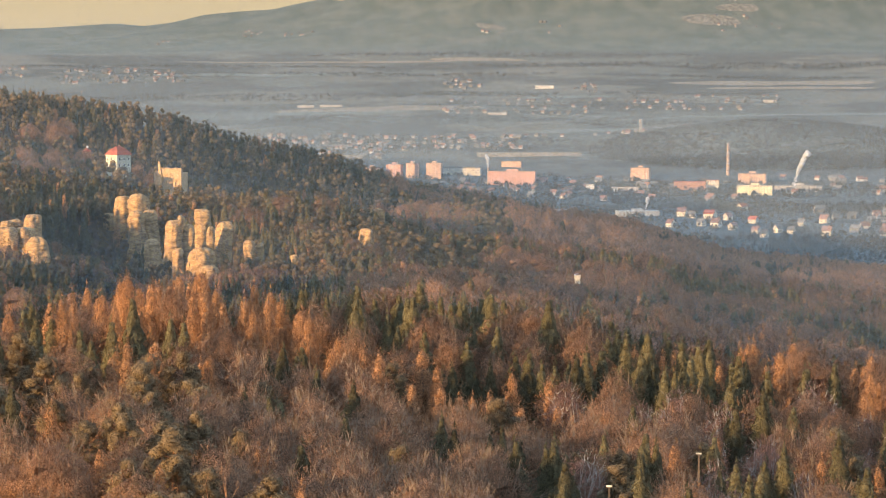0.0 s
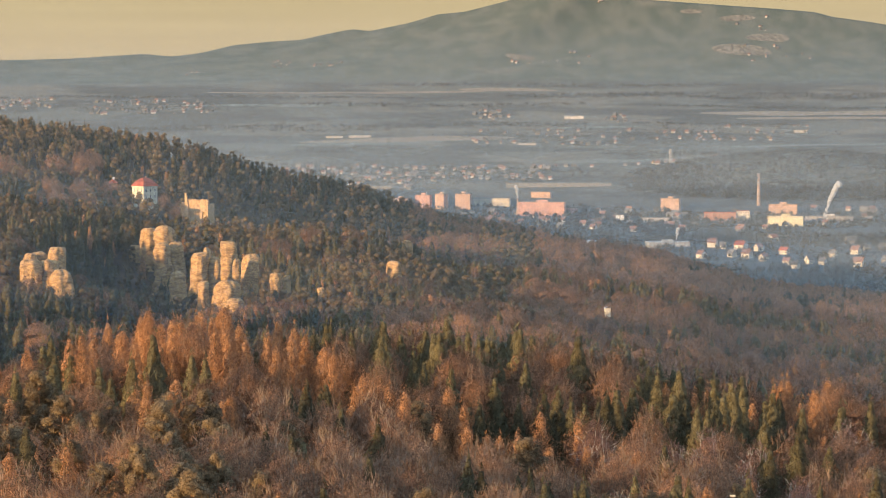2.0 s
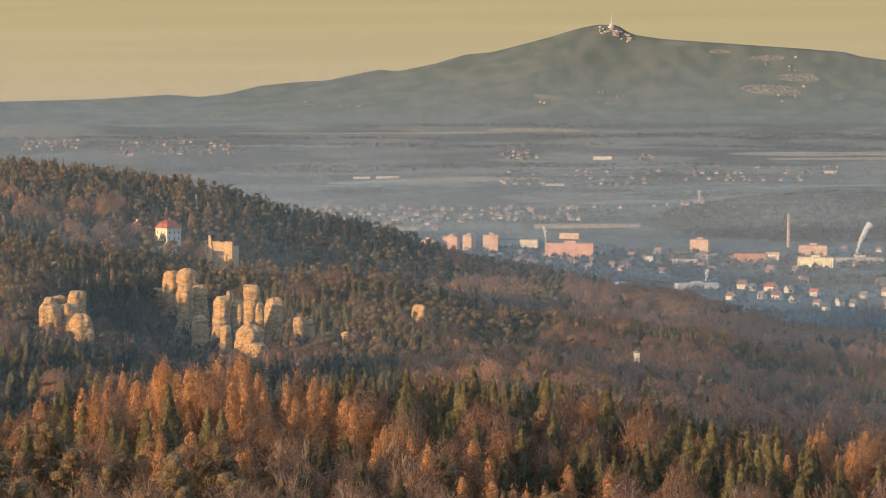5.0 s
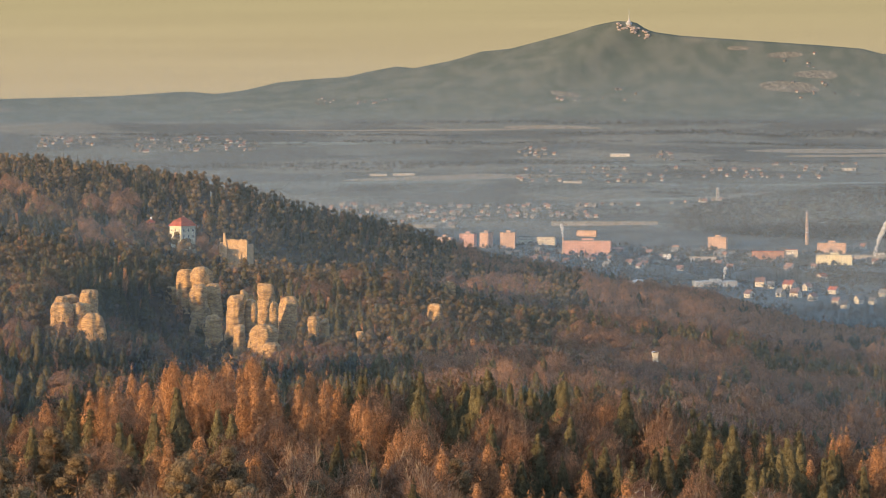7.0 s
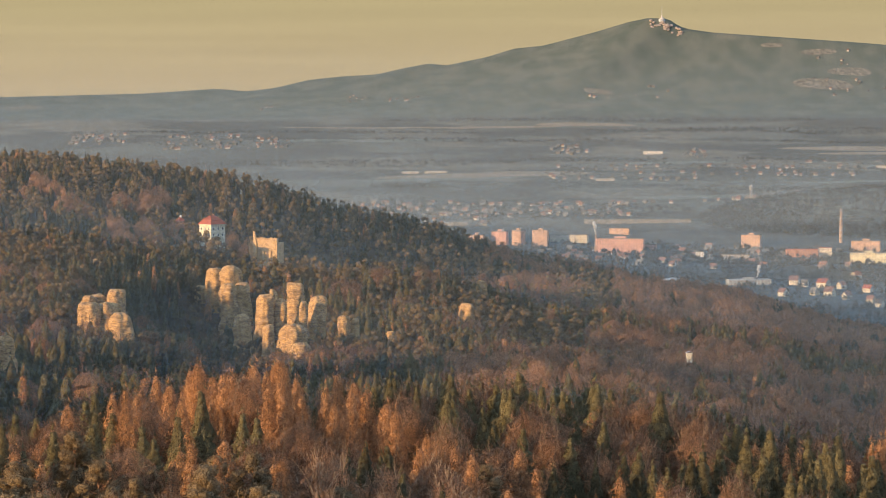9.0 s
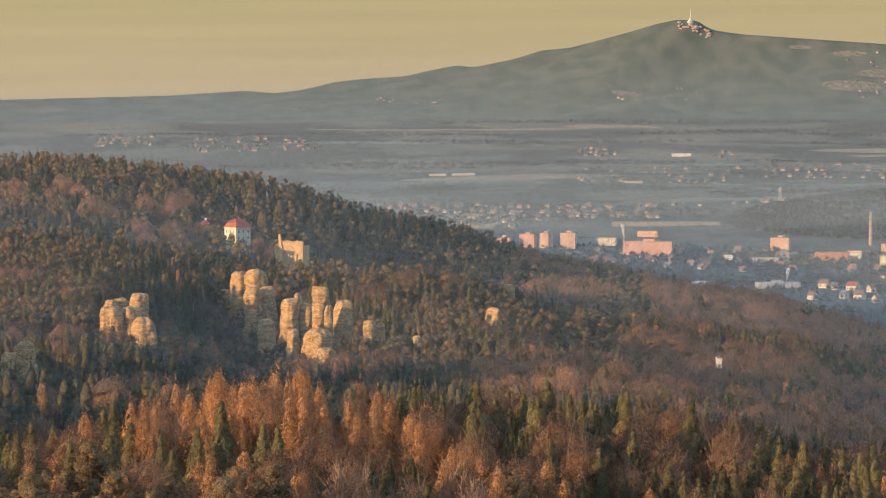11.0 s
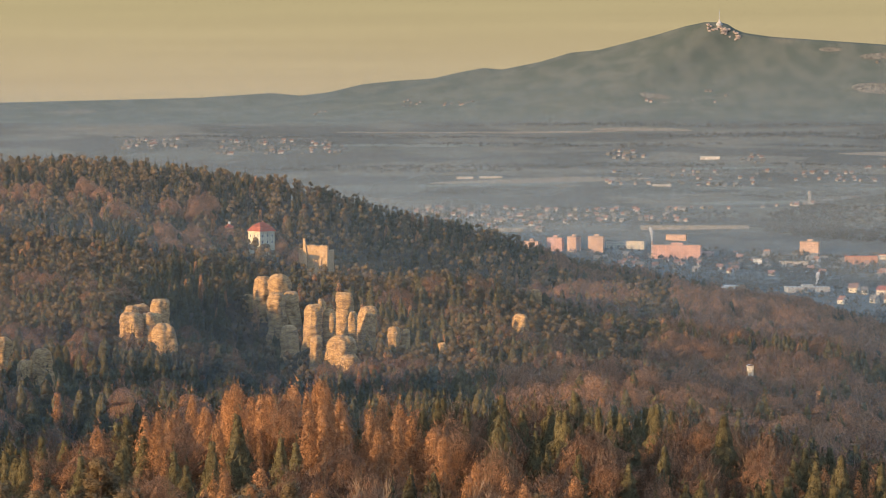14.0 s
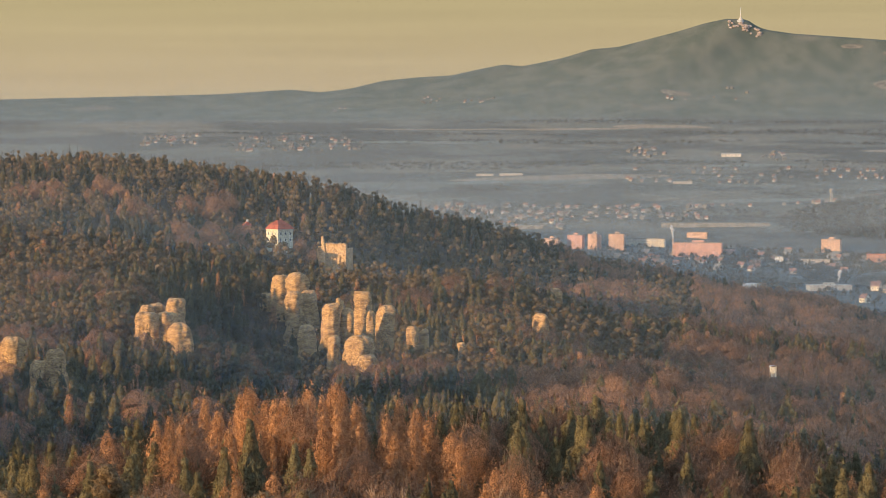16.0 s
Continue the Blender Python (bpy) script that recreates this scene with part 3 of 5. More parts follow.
def ruin():
    """Castle ruin: thick wall with three blind arches, a spike of masonry, a broken wall beside it."""
    root = tagged(new("castle_ruin"), "roofless sandstone castle ruin with three blind arches", "ruin")
    w, h, bays = 13.0, 14.0, 3
    part("back_wall", box_mesh((-w / 2, w / 2, 1.2, 3.0, -16, h - 0.2)), M_RUIN, root)
    bm = bmesh.new()
    step = w / bays
    spring, rad, top = 5.6, step * 0.36, h
    def col(x0, x1, z0, z1):
        box(bm, x0, x1, 0.5, 1.2, z0, z1)
    for b in range(bays):
        c = -w / 2 + step * (b + 0.5)
        col(c - step / 2, c - rad, -16, top)
        col(c + rad, c + step / 2, -16, top)
        for i in range(8):
            x0, x1 = c - rad + 2 * rad * i / 8, c - rad + 2 * rad * (i + 1) / 8
            zm = spring + math.sqrt(max(rad ** 2 - ((x0 + x1) / 2 - c) ** 2, 0))
            col(x0, x1, zm, top)
        col(c - rad, c + rad, -16, 1.5)
    part("arcade", bm, M_RUIN, root)
    bm = bmesh.new()
    rng = random.Random(4)
    for i in range(13):
        x0 = -w / 2 + i
        box(bm, x0 + 0.02, x0 + 0.98, 0.1, 2.9, h + 0.003, h + rng.choice((0.2, 0.3, 0.5, 0.7, 0.25)))
    part("broken_parapet", bm, M_RUIN, root)
    bm = bmesh.new()
    for i in range(6):
        k = 1 - i * 0.11
        box(bm, -w / 2 - 1.2, -w / 2 - 1.2 + 2.4 * k, -0.4, -0.4 + 3.2 * k, -16 if i == 0 else h - 6 + i * 1.7, h - 6 + (i + 1) * 1.7)
    part("masonry_spike", bm, M_RUIN, root)
    part("side_wall", box_mesh((-w / 2 - 0.2, -w / 2 + 1.6, 3.0, 14, -16, h - 1.5), (w / 2 - 1.6, w / 2 - 0.2, 3.0, 13, -16, h - 2.5)), M_RUIN, root)
    bm = box_mesh((-12.5, -9.6, 6, 8, -16, 11.2), (-11.8, -9.9, 6.1, 7.9, 11.2, 12.4))
    part("outer_wall", bm, M_RUIN, root)
    root.matrix_basis = pose(-161.6, 1868, 131.6, 0, 0, -14)


old_house()
turret()
ruin()


def hut():
    root = tagged(new("forest_hut"), "small hut with a pale roof among the trees", "hut")
    part("wall", box_mesh((-2.6, 2.6, -1.8, 1.8, -14, 0)), M_WALL_CREAM, root)
    bm = bmesh.new()
    n = 8
    for i in range(n):
        t0, t1 = math.pi * i / n, math.pi * (i + 1) / n
        q = [(-3.2 * math.cos(t0), 1.5 * math.sin(t0)), (-3.2 * math.cos(t1), 1.5 * math.sin(t1))]
        v = [bm.verts.new(p) for p in ((q[0][0], -2.2, q[0][1]), (q[1][0], -2.2, q[1][1]), (q[1][0], 2.2, q[1][1]), (q[0][0], 2.2, q[0][1]))]
        bm.faces.new(v)
    part("roof", bm, M_SHEET, root)
    root.matrix_basis = pose(58.3, 1362, 122.2, 0, 0, 12) @ Matrix.Diagonal((0.45, 0.45, 0.45, 1))


hut()

# ---------------------------------------------------------------- trees: templates
RNG = np.random.default_rng(5)


def tube(p, q, r0, r1, n=4):
    """Triangles of a tapered limb from p to q."""
    p, q = np.asarray(p, float), np.asarray(q, float)
    d = q - p
    d = d / (np.linalg.norm(d) + 1e-9)
    a = np.cross(d, [0.31, 0.87, 0.38])
    a /= np.linalg.norm(a) + 1e-9
    b = np.cross(d, a)
    out = []
    for i in range(n):
        t0, t1 = 2 * math.pi * i / n, 2 * math.pi * (i + 1) / n
        c0, c1 = a * math.cos(t0) + b * math.sin(t0), a * math.cos(t1) + b * math.sin(t1)
        out.append([p + r0 * c0, p + r0 * c1, q + r1 * c1])
        if r1 > 0.004:
            out.append([p + r0 * c0, q + r1 * c1, q + r1 * c0])
    return out


def lumps(rng, n=7):
    """A smooth random bulge of the crown, by angle and height."""
    k = [(rng.integers(1, 5), rng.uniform(2, 14), rng.uniform(0, 6.3), rng.uniform(0.3, 1)) for _ in range(n)]
    s = sum(q[3] for q in k)
    return lambda t, z: sum(w * math.sin(f * t + g * z + p) for f, g, p, w in k) / s * 1.6


def tuft(p, out, size, rng, long=1.6, lift=-0.2, tilt=0.45, wide=1.0):
    """A ragged leaf of the crown's skin: it lies roughly along the crown's surface and points outward and down."""
    n = out + np.array([0, 0, 0.45]) + rng.normal(size=3) * tilt
    n /= np.linalg.norm(n) + 1e-9
    d = out * rng.uniform(0.3, 1.0) + np.array([0, 0, lift]) + rng.normal(size=3) * 0.45
    d = d - n * d.dot(n)
    d /= np.linalg.norm(d) + 1e-9
    s = np.cross(n, d)
    w = size * wide * rng.uniform(0.6, 1.2)
    q = p - d * size * 0.5
    return [q - s * w * 0.5, q + s * w * 0.5, p + d * size * long * rng.uniform(0.5, 0.9)]


ICO = None


def blob(c, size, rng, jag=0.24):
    """A small uneven leafy mass: a twenty-sided body with jittered corners."""
    global ICO
    if ICO is None:
        g = (1 + 5 ** 0.5) / 2
        v = np.array([(-1, g, 0), (1, g, 0), (-1, -g, 0), (1, -g, 0), (0, -1, g), (0, 1, g), (0, -1, -g), (0, 1, -g), (g, 0, -1), (g, 0, 1), (-g, 0, -1), (-g, 0, 1)])
        v /= np.linalg.norm(v[0])
        d = np.linalg.norm(v[:, None] - v[None], axis=2)
        near = (d > 0.1) & (d < 1.1)
        f = [(i, j, k) for i in range(12) for j in range(i + 1, 12) for k in range(j + 1, 12) if near[i, j] and near[j, k] and near[i, k]]
        ICO = v, np.array(f)
    v, f = ICO
    w = v * rng.uniform(1 - jag, 1 + jag, (12, 1)) * np.asarray(size) + np.asarray(c)
    return list(w[f])


def body(rng, rings, seg, axis, jag=0.16, lump=0.25, saw=0.0):
    """The mass of a crown: an uneven closed skin round the stem; rings: height, radius. saw: long and short boughs in turn."""
    lu, turn, pts = lumps(rng), rng.uniform(0, 6.3), []
    for j, (z, r) in enumerate(rings):
        row = []
        for i in range(seg):
            t = turn + 2 * math.pi * (i + 0.5 * (j % 2) + rng.uniform(-0.25, 0.25)) / seg
            q = r * (1 + lump * lu(t, z * 3)) * rng.uniform(1 - jag, 1 + jag) * (1 + saw * (0.5 if i % 2 else -0.5))
            row.append(np.array([axis[0] * z + math.cos(t) * q, axis[1] * z + math.sin(t) * q, z + rng.normal() * 0.008 - saw * 0.35 * (q - r * 0.8)]))
        pts.append(row)
    out = []
    for a, b in zip(pts, pts[1:]):
        for i in range(seg):
            k = (i + 1) % seg
            out += [[a[i], a[k], b[k]], [a[i], b[k], b[i]]]
    top = np.array([axis[0], axis[1], rings[-1][0] + max(rings[-1][1] * 0.8, 0.01)])
    return out + [[pts[-1][i], pts[-1][(i + 1) % seg], top] for i in range(seg)]


def tiered(rng, rings, seg, tufts, radius, start=0.1, droop=0.3, power=0.8, size=0.03, lift=-0.3, stem=0.012, wide=0.55, fill=0.80, tiers=9):
    """Unit-high spruce or larch: tiers of boughs round a straight stem, with sprays of twigs that stand out from them."""
    lean, lu = rng.normal(size=2) * 0.02, lumps(rng)
    trunk = tube((0, 0, -0.1), (lean[0], lean[1], 0.97), stem, 0.002, 4)
    def wide_at(v):
        return radius * (1.01 - v) ** power * min(1.0, 0.55 + v * 2.6)
    levels = []
    for i in range(rings):
        v = i / rings
        levels.append((start + (0.96 - start) * v, wide_at(v) * fill * (1.12 if i % 2 == 0 else 0.80)))
    crown = body(rng, levels, seg, lean, 0.14, 0.22, 0.35 if droop > 0.2 else 0.15)
    for i in range(tufts):
        v = 1 - math.sqrt(rng.uniform(0, 1))
        t = rng.uniform(0, 6.3)
        z = start + (0.97 - start) * v
        ph = (z * tiers + 0.3 * math.sin(t * 3 + tiers)) % 1.0
        r = wide_at(v) * (1 + 0.25 * lu(t, z * 2)) * (1.15 - 0.45 * ph) * rng.uniform(0.6, 1.12)
        o = np.array([math.cos(t), math.sin(t), 0.0])
        p = np.array([lean[0] * z, lean[1] * z, z - droop * r * 0.3]) + o * r
        crown.append(tuft(p, o, size * rng.uniform(0.7, 1.15) * (0.6 + 0.55 * (1 - v)), rng, 1.9, lift, 0.45, wide))
    crown.append([np.array([-0.010, 0, 0.92]), np.array([0.010, 0.003, 0.92]), np.array([lean[0], lean[1], 1.0])])
    crown.append([np.array([0, -0.010, 0.92]), np.array([0.003, 0.010, 0.92]), np.array([lean[0], lean[1], 1.0])])
    crown = np.array(crown)
    mid = crown.mean(axis=1)
    heart = np.stack([lean[0] * mid[:, 2], lean[1] * mid[:, 2], mid[:, 2] - 0.25 * np.hypot(mid[:, 0], mid[:, 1])], 1)
    return np.array(trunk), crown, heart


def clumped_pine(rng, clumps, tufts, size=0.035, start=0.5, spread=0.15, far=False):
    """Unit-high Scots pine: bare stem, crooked boughs, and rounded needle clumps that crowd towards the top."""
    lean = rng.normal(size=2) * 0.03
    trunk = tube((0, 0, -0.1), (lean[0], lean[1], 0.9), 0.013, 0.005, 4)
    crown, heart = [], []
    for i in range(clumps):
        k = (i + rng.uniform(0.1, 0.9)) / clumps
        z, t = start + (0.95 - start) * k, 2.4 * i + rng.uniform(-0.6, 0.6)
        r = spread * rng.uniform(0.45, 1.1) * (1.0 - 0.9 * k ** 2.2)
        c = np.array([lean[0] * z + math.cos(t) * r, lean[1] * z + math.sin(t) * r, z])
        if not far:
            trunk += tube((lean[0] * z, lean[1] * z, z - 0.06), c, 0.005, 0.002, 3)
        b = rng.uniform(0.055, 0.085) * (1.1 if far else 0.92)
        e = np.array([b, b, b * (1.3 if far else 1.05)])
        made = blob(c, e * 0.85, rng, 0.32)
        for f in range(tufts):
            o = rng.normal(size=3) + np.array([0, 0, 0.25])
            o /= np.linalg.norm(o) + 1e-9
            made.append(tuft(c + o * e * rng.uniform(0.75, 1.3), o, size * rng.uniform(0.7, 1.1), rng, 1.6, 0.3, 0.6, 0.6))
        crown += made
        heart += [c * 0.65 + np.array([lean[0] * z, lean[1] * z, z - 0.04]) * 0.35] * len(made)
    return np.array(trunk), np.array(crown), np.array(heart)


def bare_tree(rng, limbs=6, subs=4, ends=3, fans=300, rings=6, seg=11, skins=(0.9, 0.6), spread=0.30, fork=0.34, low=0.30, fan=0.05, wide=0.5, limb_r=0.009):
    """Unit-high leafless tree: stem, limbs that fork twice, and a domed haze of fine twigs."""
    lu = lumps(rng)
    f = np.array([rng.normal() * 0.02, rng.normal() * 0.02, fork])
    trunk = tube((0, 0, -0.1), f, 0.018, 0.012, 5)
    def girth(v):
        return spread * math.sin(math.pi * (0.13 + 0.87 * v) ** 0.75) ** 0.7 if v < 1 else 0.0
    def dome(t, v, k):
        """v: 0 at the crown's foot, 1 at its top; k: 0 at the axis, 1 on the skin."""
        r = girth(v) * (1 + 0.22 * lu(t, v * 2))
        return np.array([f[0] + math.cos(t) * r * k, f[1] + math.sin(t) * r * k, low + (0.98 - low) * v])
    for i in range(limbs):
        t = 2 * math.pi * i / limbs + rng.uniform(-0.4, 0.4)
        q = dome(t, rng.uniform(0.25, 0.6), 0.45)
        trunk += tube(f * np.array([1, 1, rng.uniform(0.72, 1.0)]), q, limb_r, limb_r * 0.6, 3)
        for k in range(subs):
            e = dome(t + rng.uniform(-0.6, 0.6), rng.uniform(0.35, 0.92), rng.uniform(0.6, 0.92))
            trunk += tube(q, e, limb_r * 0.55, limb_r * 0.25, 3)
            for j in range(ends):
                d = e + (e - f) * rng.uniform(0.12, 0.3) + rng.normal(size=3) * 0.035
                trunk += tube(e, d, limb_r * 0.25, 0.0008, 3)
    crown = []
    for k in skins:
        crown += body(rng, [(low + (0.98 - low) * v * (0.55 + 0.45 * k), girth(v) * k) for v in np.linspace(0.04, 0.92, rings)], seg, (0, 0), 0.16, 0.26)
    for i in range(fans):
        p = dome(rng.uniform(0, 6.3), rng.uniform(0.0, 0.97) ** 0.8, rng.uniform(0.55, 1.0) ** 0.5)
        d = p - f * 0.8
        d = d / (np.linalg.norm(d) + 1e-9) + np.array([0, 0, 0.3]) + rng.normal(size=3) * 0.3
        d /= np.linalg.norm(d)
        g = np.cross(d, rng.normal(size=3))
        g *= fan * wide * rng.uniform(0.5, 1.0) / (np.linalg.norm(g) + 1e-9)
        e = p + d * fan * rng.uniform(0.6, 1.3)
        crown.append([p, e + g * 0.5, e - g * 0.5])
    return np.array(trunk), np.array(crown), np.tile(np.array([0, 0, low + 0.25 * (1 - low)]), (len(crown), 1))


def clump_tree(rng, kind, n):
    """Unit-high tree for far slopes; n: how finely it is built."""
    fine = n > 60
    if kind == "cone":
        return tiered(rng, 6 if fine else 4, 7 if fine else 6, 34 if fine else 12, 0.18, 0.08, 0.4, 0.90, 0.07, -0.3, wide=0.5, fill=0.7)
    if kind == "larch":
        return tiered(rng, 5 if fine else 4, 7 if fine else 6, 34 if fine else 12, 0.165, 0.2, 0.05, 0.70, 0.07, 0.1, wide=0.5, fill=0.6)
    if kind == "pine":
        return clumped_pine(rng, 5 if fine else 4, 7 if fine else 3, 0.06, 0.36, 0.12, True)
    return bare_tree(rng, 3 if fine else 0, 0, 0, fans=44 if fine else 16 if n > 20 else 5, rings=5 if fine else 4 if n > 20 else 2, seg=7 if fine else 6 if n > 20 else 5, skins=(0.9,), fan=0.12, wide=0.35)


def outward(crown, heart, facet=0.12, rough=0.08):
    """Soft shading directions at the corners of a crown's faces: away from the heart of each mass."""
    n = crown - heart[:, None, :]
    n[..., 2] *= 0.8
    n /= np.linalg.norm(n, axis=2, keepdims=True) + 1e-9
    f = np.cross(crown[:, 1] - crown[:, 0], crown[:, 2] - crown[:, 0])
    f /= np.linalg.norm(f, axis=1, keepdims=True) + 1e-12
    f *= np.sign((f * n.mean(axis=1)).sum(axis=1, keepdims=True) + 1e-6)
    n = n + (facet * f + np.random.default_rng(1).normal(size=f.shape) * rough)[:, None, :]
    return n / (np.linalg.norm(n, axis=2, keepdims=True) + 1e-9)


def soup_mesh(name, trunk, crown, mats, soft=None):
    """One mesh from two sets of triangles, with a material each; soft: shading directions of the crown."""
    sets = [s for s in (trunk, crown) if s is not None and len(s)]
    tri = np.concatenate(sets).astype(np.float32)
    n = len(tri)
    face = np.cross(tri[:, 1] - tri[:, 0], tri[:, 2] - tri[:, 0])
    face /= np.linalg.norm(face, axis=1, keepdims=True) + 1e-12
    corner = np.repeat(face[:, None, :], 3, axis=1)
    if soft is not None:
        k = n - len(soft)
        back = np.zeros(n, bool)
        back[k:] = (face[k:] * soft.mean(axis=1)).sum(axis=1) < 0
        corner[k:] = soft
        tri[back], corner[back] = tri[back][:, [0, 2, 1]], corner[back][:, [0, 2, 1]]
    me = bpy.data.meshes.new(name)
    me.vertices.add(3 * n)
    me.vertices.foreach_set("co", tri.reshape(-1))
    me.loops.add(3 * n)
    me.loops.foreach_set("vertex_index", np.arange(3 * n, dtype=np.int32))
    me.polygons.add(n)
    me.polygons.foreach_set("loop_start", np.arange(0, 3 * n, 3, dtype=np.int32))
    for m in mats:
        me.materials.append(m)
    if len(sets) == 2:
        me.polygons.foreach_set("material_index", np.concatenate([np.zeros(len(trunk), np.int32), np.ones(len(crown), np.int32)]))
    me.update(calc_edges=True)
    if soft is not None:
        at = me.attributes.new("custom_normal", "FLOAT_VECTOR", "CORNER")
        at.data.foreach_set("vector", corner.reshape(-1).astype(np.float32))
    return me


def grove(name, label, places, templates, mats, facet=0.12, rough=0.08):
    """Joined trees: places is rows of x, y, z, height, width factor, turn."""
    if not len(places):
        return
    pick = RNG.integers(len(templates), size=len(places))
    t_all, c_all, n_all = [], [], []
    for k, (trunk, crown, heart) in enumerate(templates):
        q = places[pick == k]
        if not len(q):
            continue
        cs, sn = np.cos(q[:, 5]), np.sin(q[:, 5])
        for src, dst in ((trunk, t_all), (crown, c_all)):
            v = src.reshape(-1, 3)
            w = (q[:, 3] * q[:, 4])[:, None]
            x = (v[None, :, 0] * cs[:, None] - v[None, :, 1] * sn[:, None]) * w + q[:, 0:1]
            y = (v[None, :, 0] * sn[:, None] + v[None, :, 1] * cs[:, None]) * w + q[:, 1:2]
            z = v[None, :, 2] * q[:, 3:4] + q[:, 2:3]
            dst.append(np.stack([x, y, z], -1).reshape(-1, 3, 3))
        o = outward(crown, heart, facet, rough).reshape(-1, 3)
        n_all.append(np.stack([o[None, :, 0] * cs[:, None] - o[None, :, 1] * sn[:, None], o[None, :, 0] * sn[:, None] + o[None, :, 1] * cs[:, None], np.repeat(o[None, :, 2], len(q), 0)], -1).reshape(-1, 3, 3))
    ob = new(name, soup_mesh(name, np.concatenate(t_all), np.concatenate(c_all), mats, np.concatenate(n_all)))
    return tagged(ob, label, "trees", kind="stuff")


def scatter(y0, y1, spacing, u0=-0.235, u1=0.185, seed=0):
    """Jittered places in the wedge of land between two distances."""
    rng = np.random.default_rng(seed)
    pts = []
    y = y0
    while y < y1:
        x = np.arange(u0 * y, u1 * y, spacing)
        pts.append(np.stack([x + rng.uniform(-0.48, 0.48, len(x)) * spacing, y + rng.uniform(-0.48, 0.48, len(x)) * spacing], 1))
        y += spacing
    return np.concatenate(pts)


KINDS = {
    "spruce": ("spruce_tree", "spruce", "dark green spruce with drooping boughs in the forest", [M_BARK, M_SPRUCE]),
    "larch": ("larch_tree", "larch", "orange-brown autumn larch with fine wispy boughs", [M_BARK, M_LARCH]),
    "beech": ("beech_tree", "tree", "bare reddish-brown beech with a rounded crown of twigs", [M_BEECHBARK, M_BEECH]),
    "pine": ("pine_tree", "pine", "olive-green pine with bare stem and clumped crown", [M_PINEBARK, M_PINE]),
    "birch": ("birch_tree", "birch", "bare birch with pale stem and pinkish twigs", [M_BIRCHBARK, M_BIRCH]),
}

# ---------------------------------------------------------------- forests
def near_kind(x, y, r):
    """Which tree grows where on the near plateau."""
    wob = fbm(x / 24, y / 24, 15) - 0.5
    u, d = x / y + wob * 0.05, y + (fbm(x / 30, y / 30, 16) - 0.5) * 70
    a, b = fbm(x / 40, y / 40, 31), fbm(x / 26, y / 26, 47)
    k = np.full(len(x), "beech", dtype=object)
    def put(where, kind):
        k[where] = kind
    put(b > 0.60, "larch")
    put((a > 0.62), "spruce")
    # golden larches along the brow, dark spruces among and behind them
    put((u > -0.132) & (u < -0.05) & (d > 715) & (r < 0.78), "larch")
    put((u > -0.055) & (u < 0.0) & (d > 735) & (r < 0.42), "spruce")
    put((u > 0.0) & (u < 0.085) & (d > 690) & (r < 0.52), "spruce")
    put((u > -0.135) & (u < -0.115) & (d > 700) & (d < 745) & (r < 0.6), "spruce")
    put((u < -0.13) & (d > 640) & (r < 0.7), "spruce")
    put((u > -0.125) & (u < -0.045) & (d > 620) & (d < 715) & (r > 0.72), "larch")
    put((u > -0.06) & (u < -0.03) & (d < 700) & (r < 0.25), "spruce")
    # pines on the western brow
    put((u < -0.058) & (u > -0.112) & (d < 640) & (r < 0.72), "pine")
    put((u < -0.118) & (d > 590) & (d < 690) & (r < 0.55), "pine")
    # birches, spruces and thin woods to the east
    put((u > 0.03) & (d < 700) & (r > 0.72), "birch")
    put((u > 0.02) & (d < 720) & (r < 0.30), "spruce")
    put((u > 0.09) & (d > 690) & (r < 0.35), "larch")
    put((u > 0.04) & (d < 640) & (r > 0.5) & (r < 0.62), "pine")
    put(r > 0.975, "pine")
    return k


HEIGHT = {"spruce": 25, "larch": 23.5, "beech": 21.5, "pine": 21, "birch": 20}
LOD = {
    "spruce": [lambda r: tiered(r, 15, 13, 900, 0.235, 0.07, 0.45, 0.92, 0.036, -0.25, wide=0.40, fill=0.58), lambda r: tiered(r, 11, 11, 420, 0.235, 0.07, 0.45, 0.92, 0.046, -0.25, wide=0.44, fill=0.58), "cone"],
    "larch": [lambda r: tiered(r, 10, 11, 1000, 0.20, 0.2, 0.04, 0.72, 0.030, 0.1, wide=0.36, fill=0.52, tiers=11), lambda r: tiered(r, 8, 10, 440, 0.20, 0.2, 0.04, 0.72, 0.040, 0.1, wide=0.40, fill=0.54, tiers=11), "larch"],
    "beech": [lambda r: bare_tree(r, 8, 5, 4, 560, 8, 14, fan=0.060, wide=0.28), lambda r: bare_tree(r, 6, 4, 2, 260, 7, 11, fan=0.075, wide=0.32), "round"],
    "pine": [lambda r: clumped_pine(r, 18, 40, 0.030, 0.40, 0.17), lambda r: clumped_pine(r, 13, 22, 0.040, 0.40, 0.17), "pine"],
    "birch": [lambda r: bare_tree(r, 6, 4, 3, 300, 6, 10, (0.85,), spread=0.20, fork=0.5, low=0.36, fan=0.06, wide=0.35, limb_r=0.007), lambda r: bare_tree(r, 4, 2, 2, 160, 5, 9, (0.85,), spread=0.20, fork=0.5, low=0.36, fan=0.075, wide=0.4, limb_r=0.007), "round"],
}


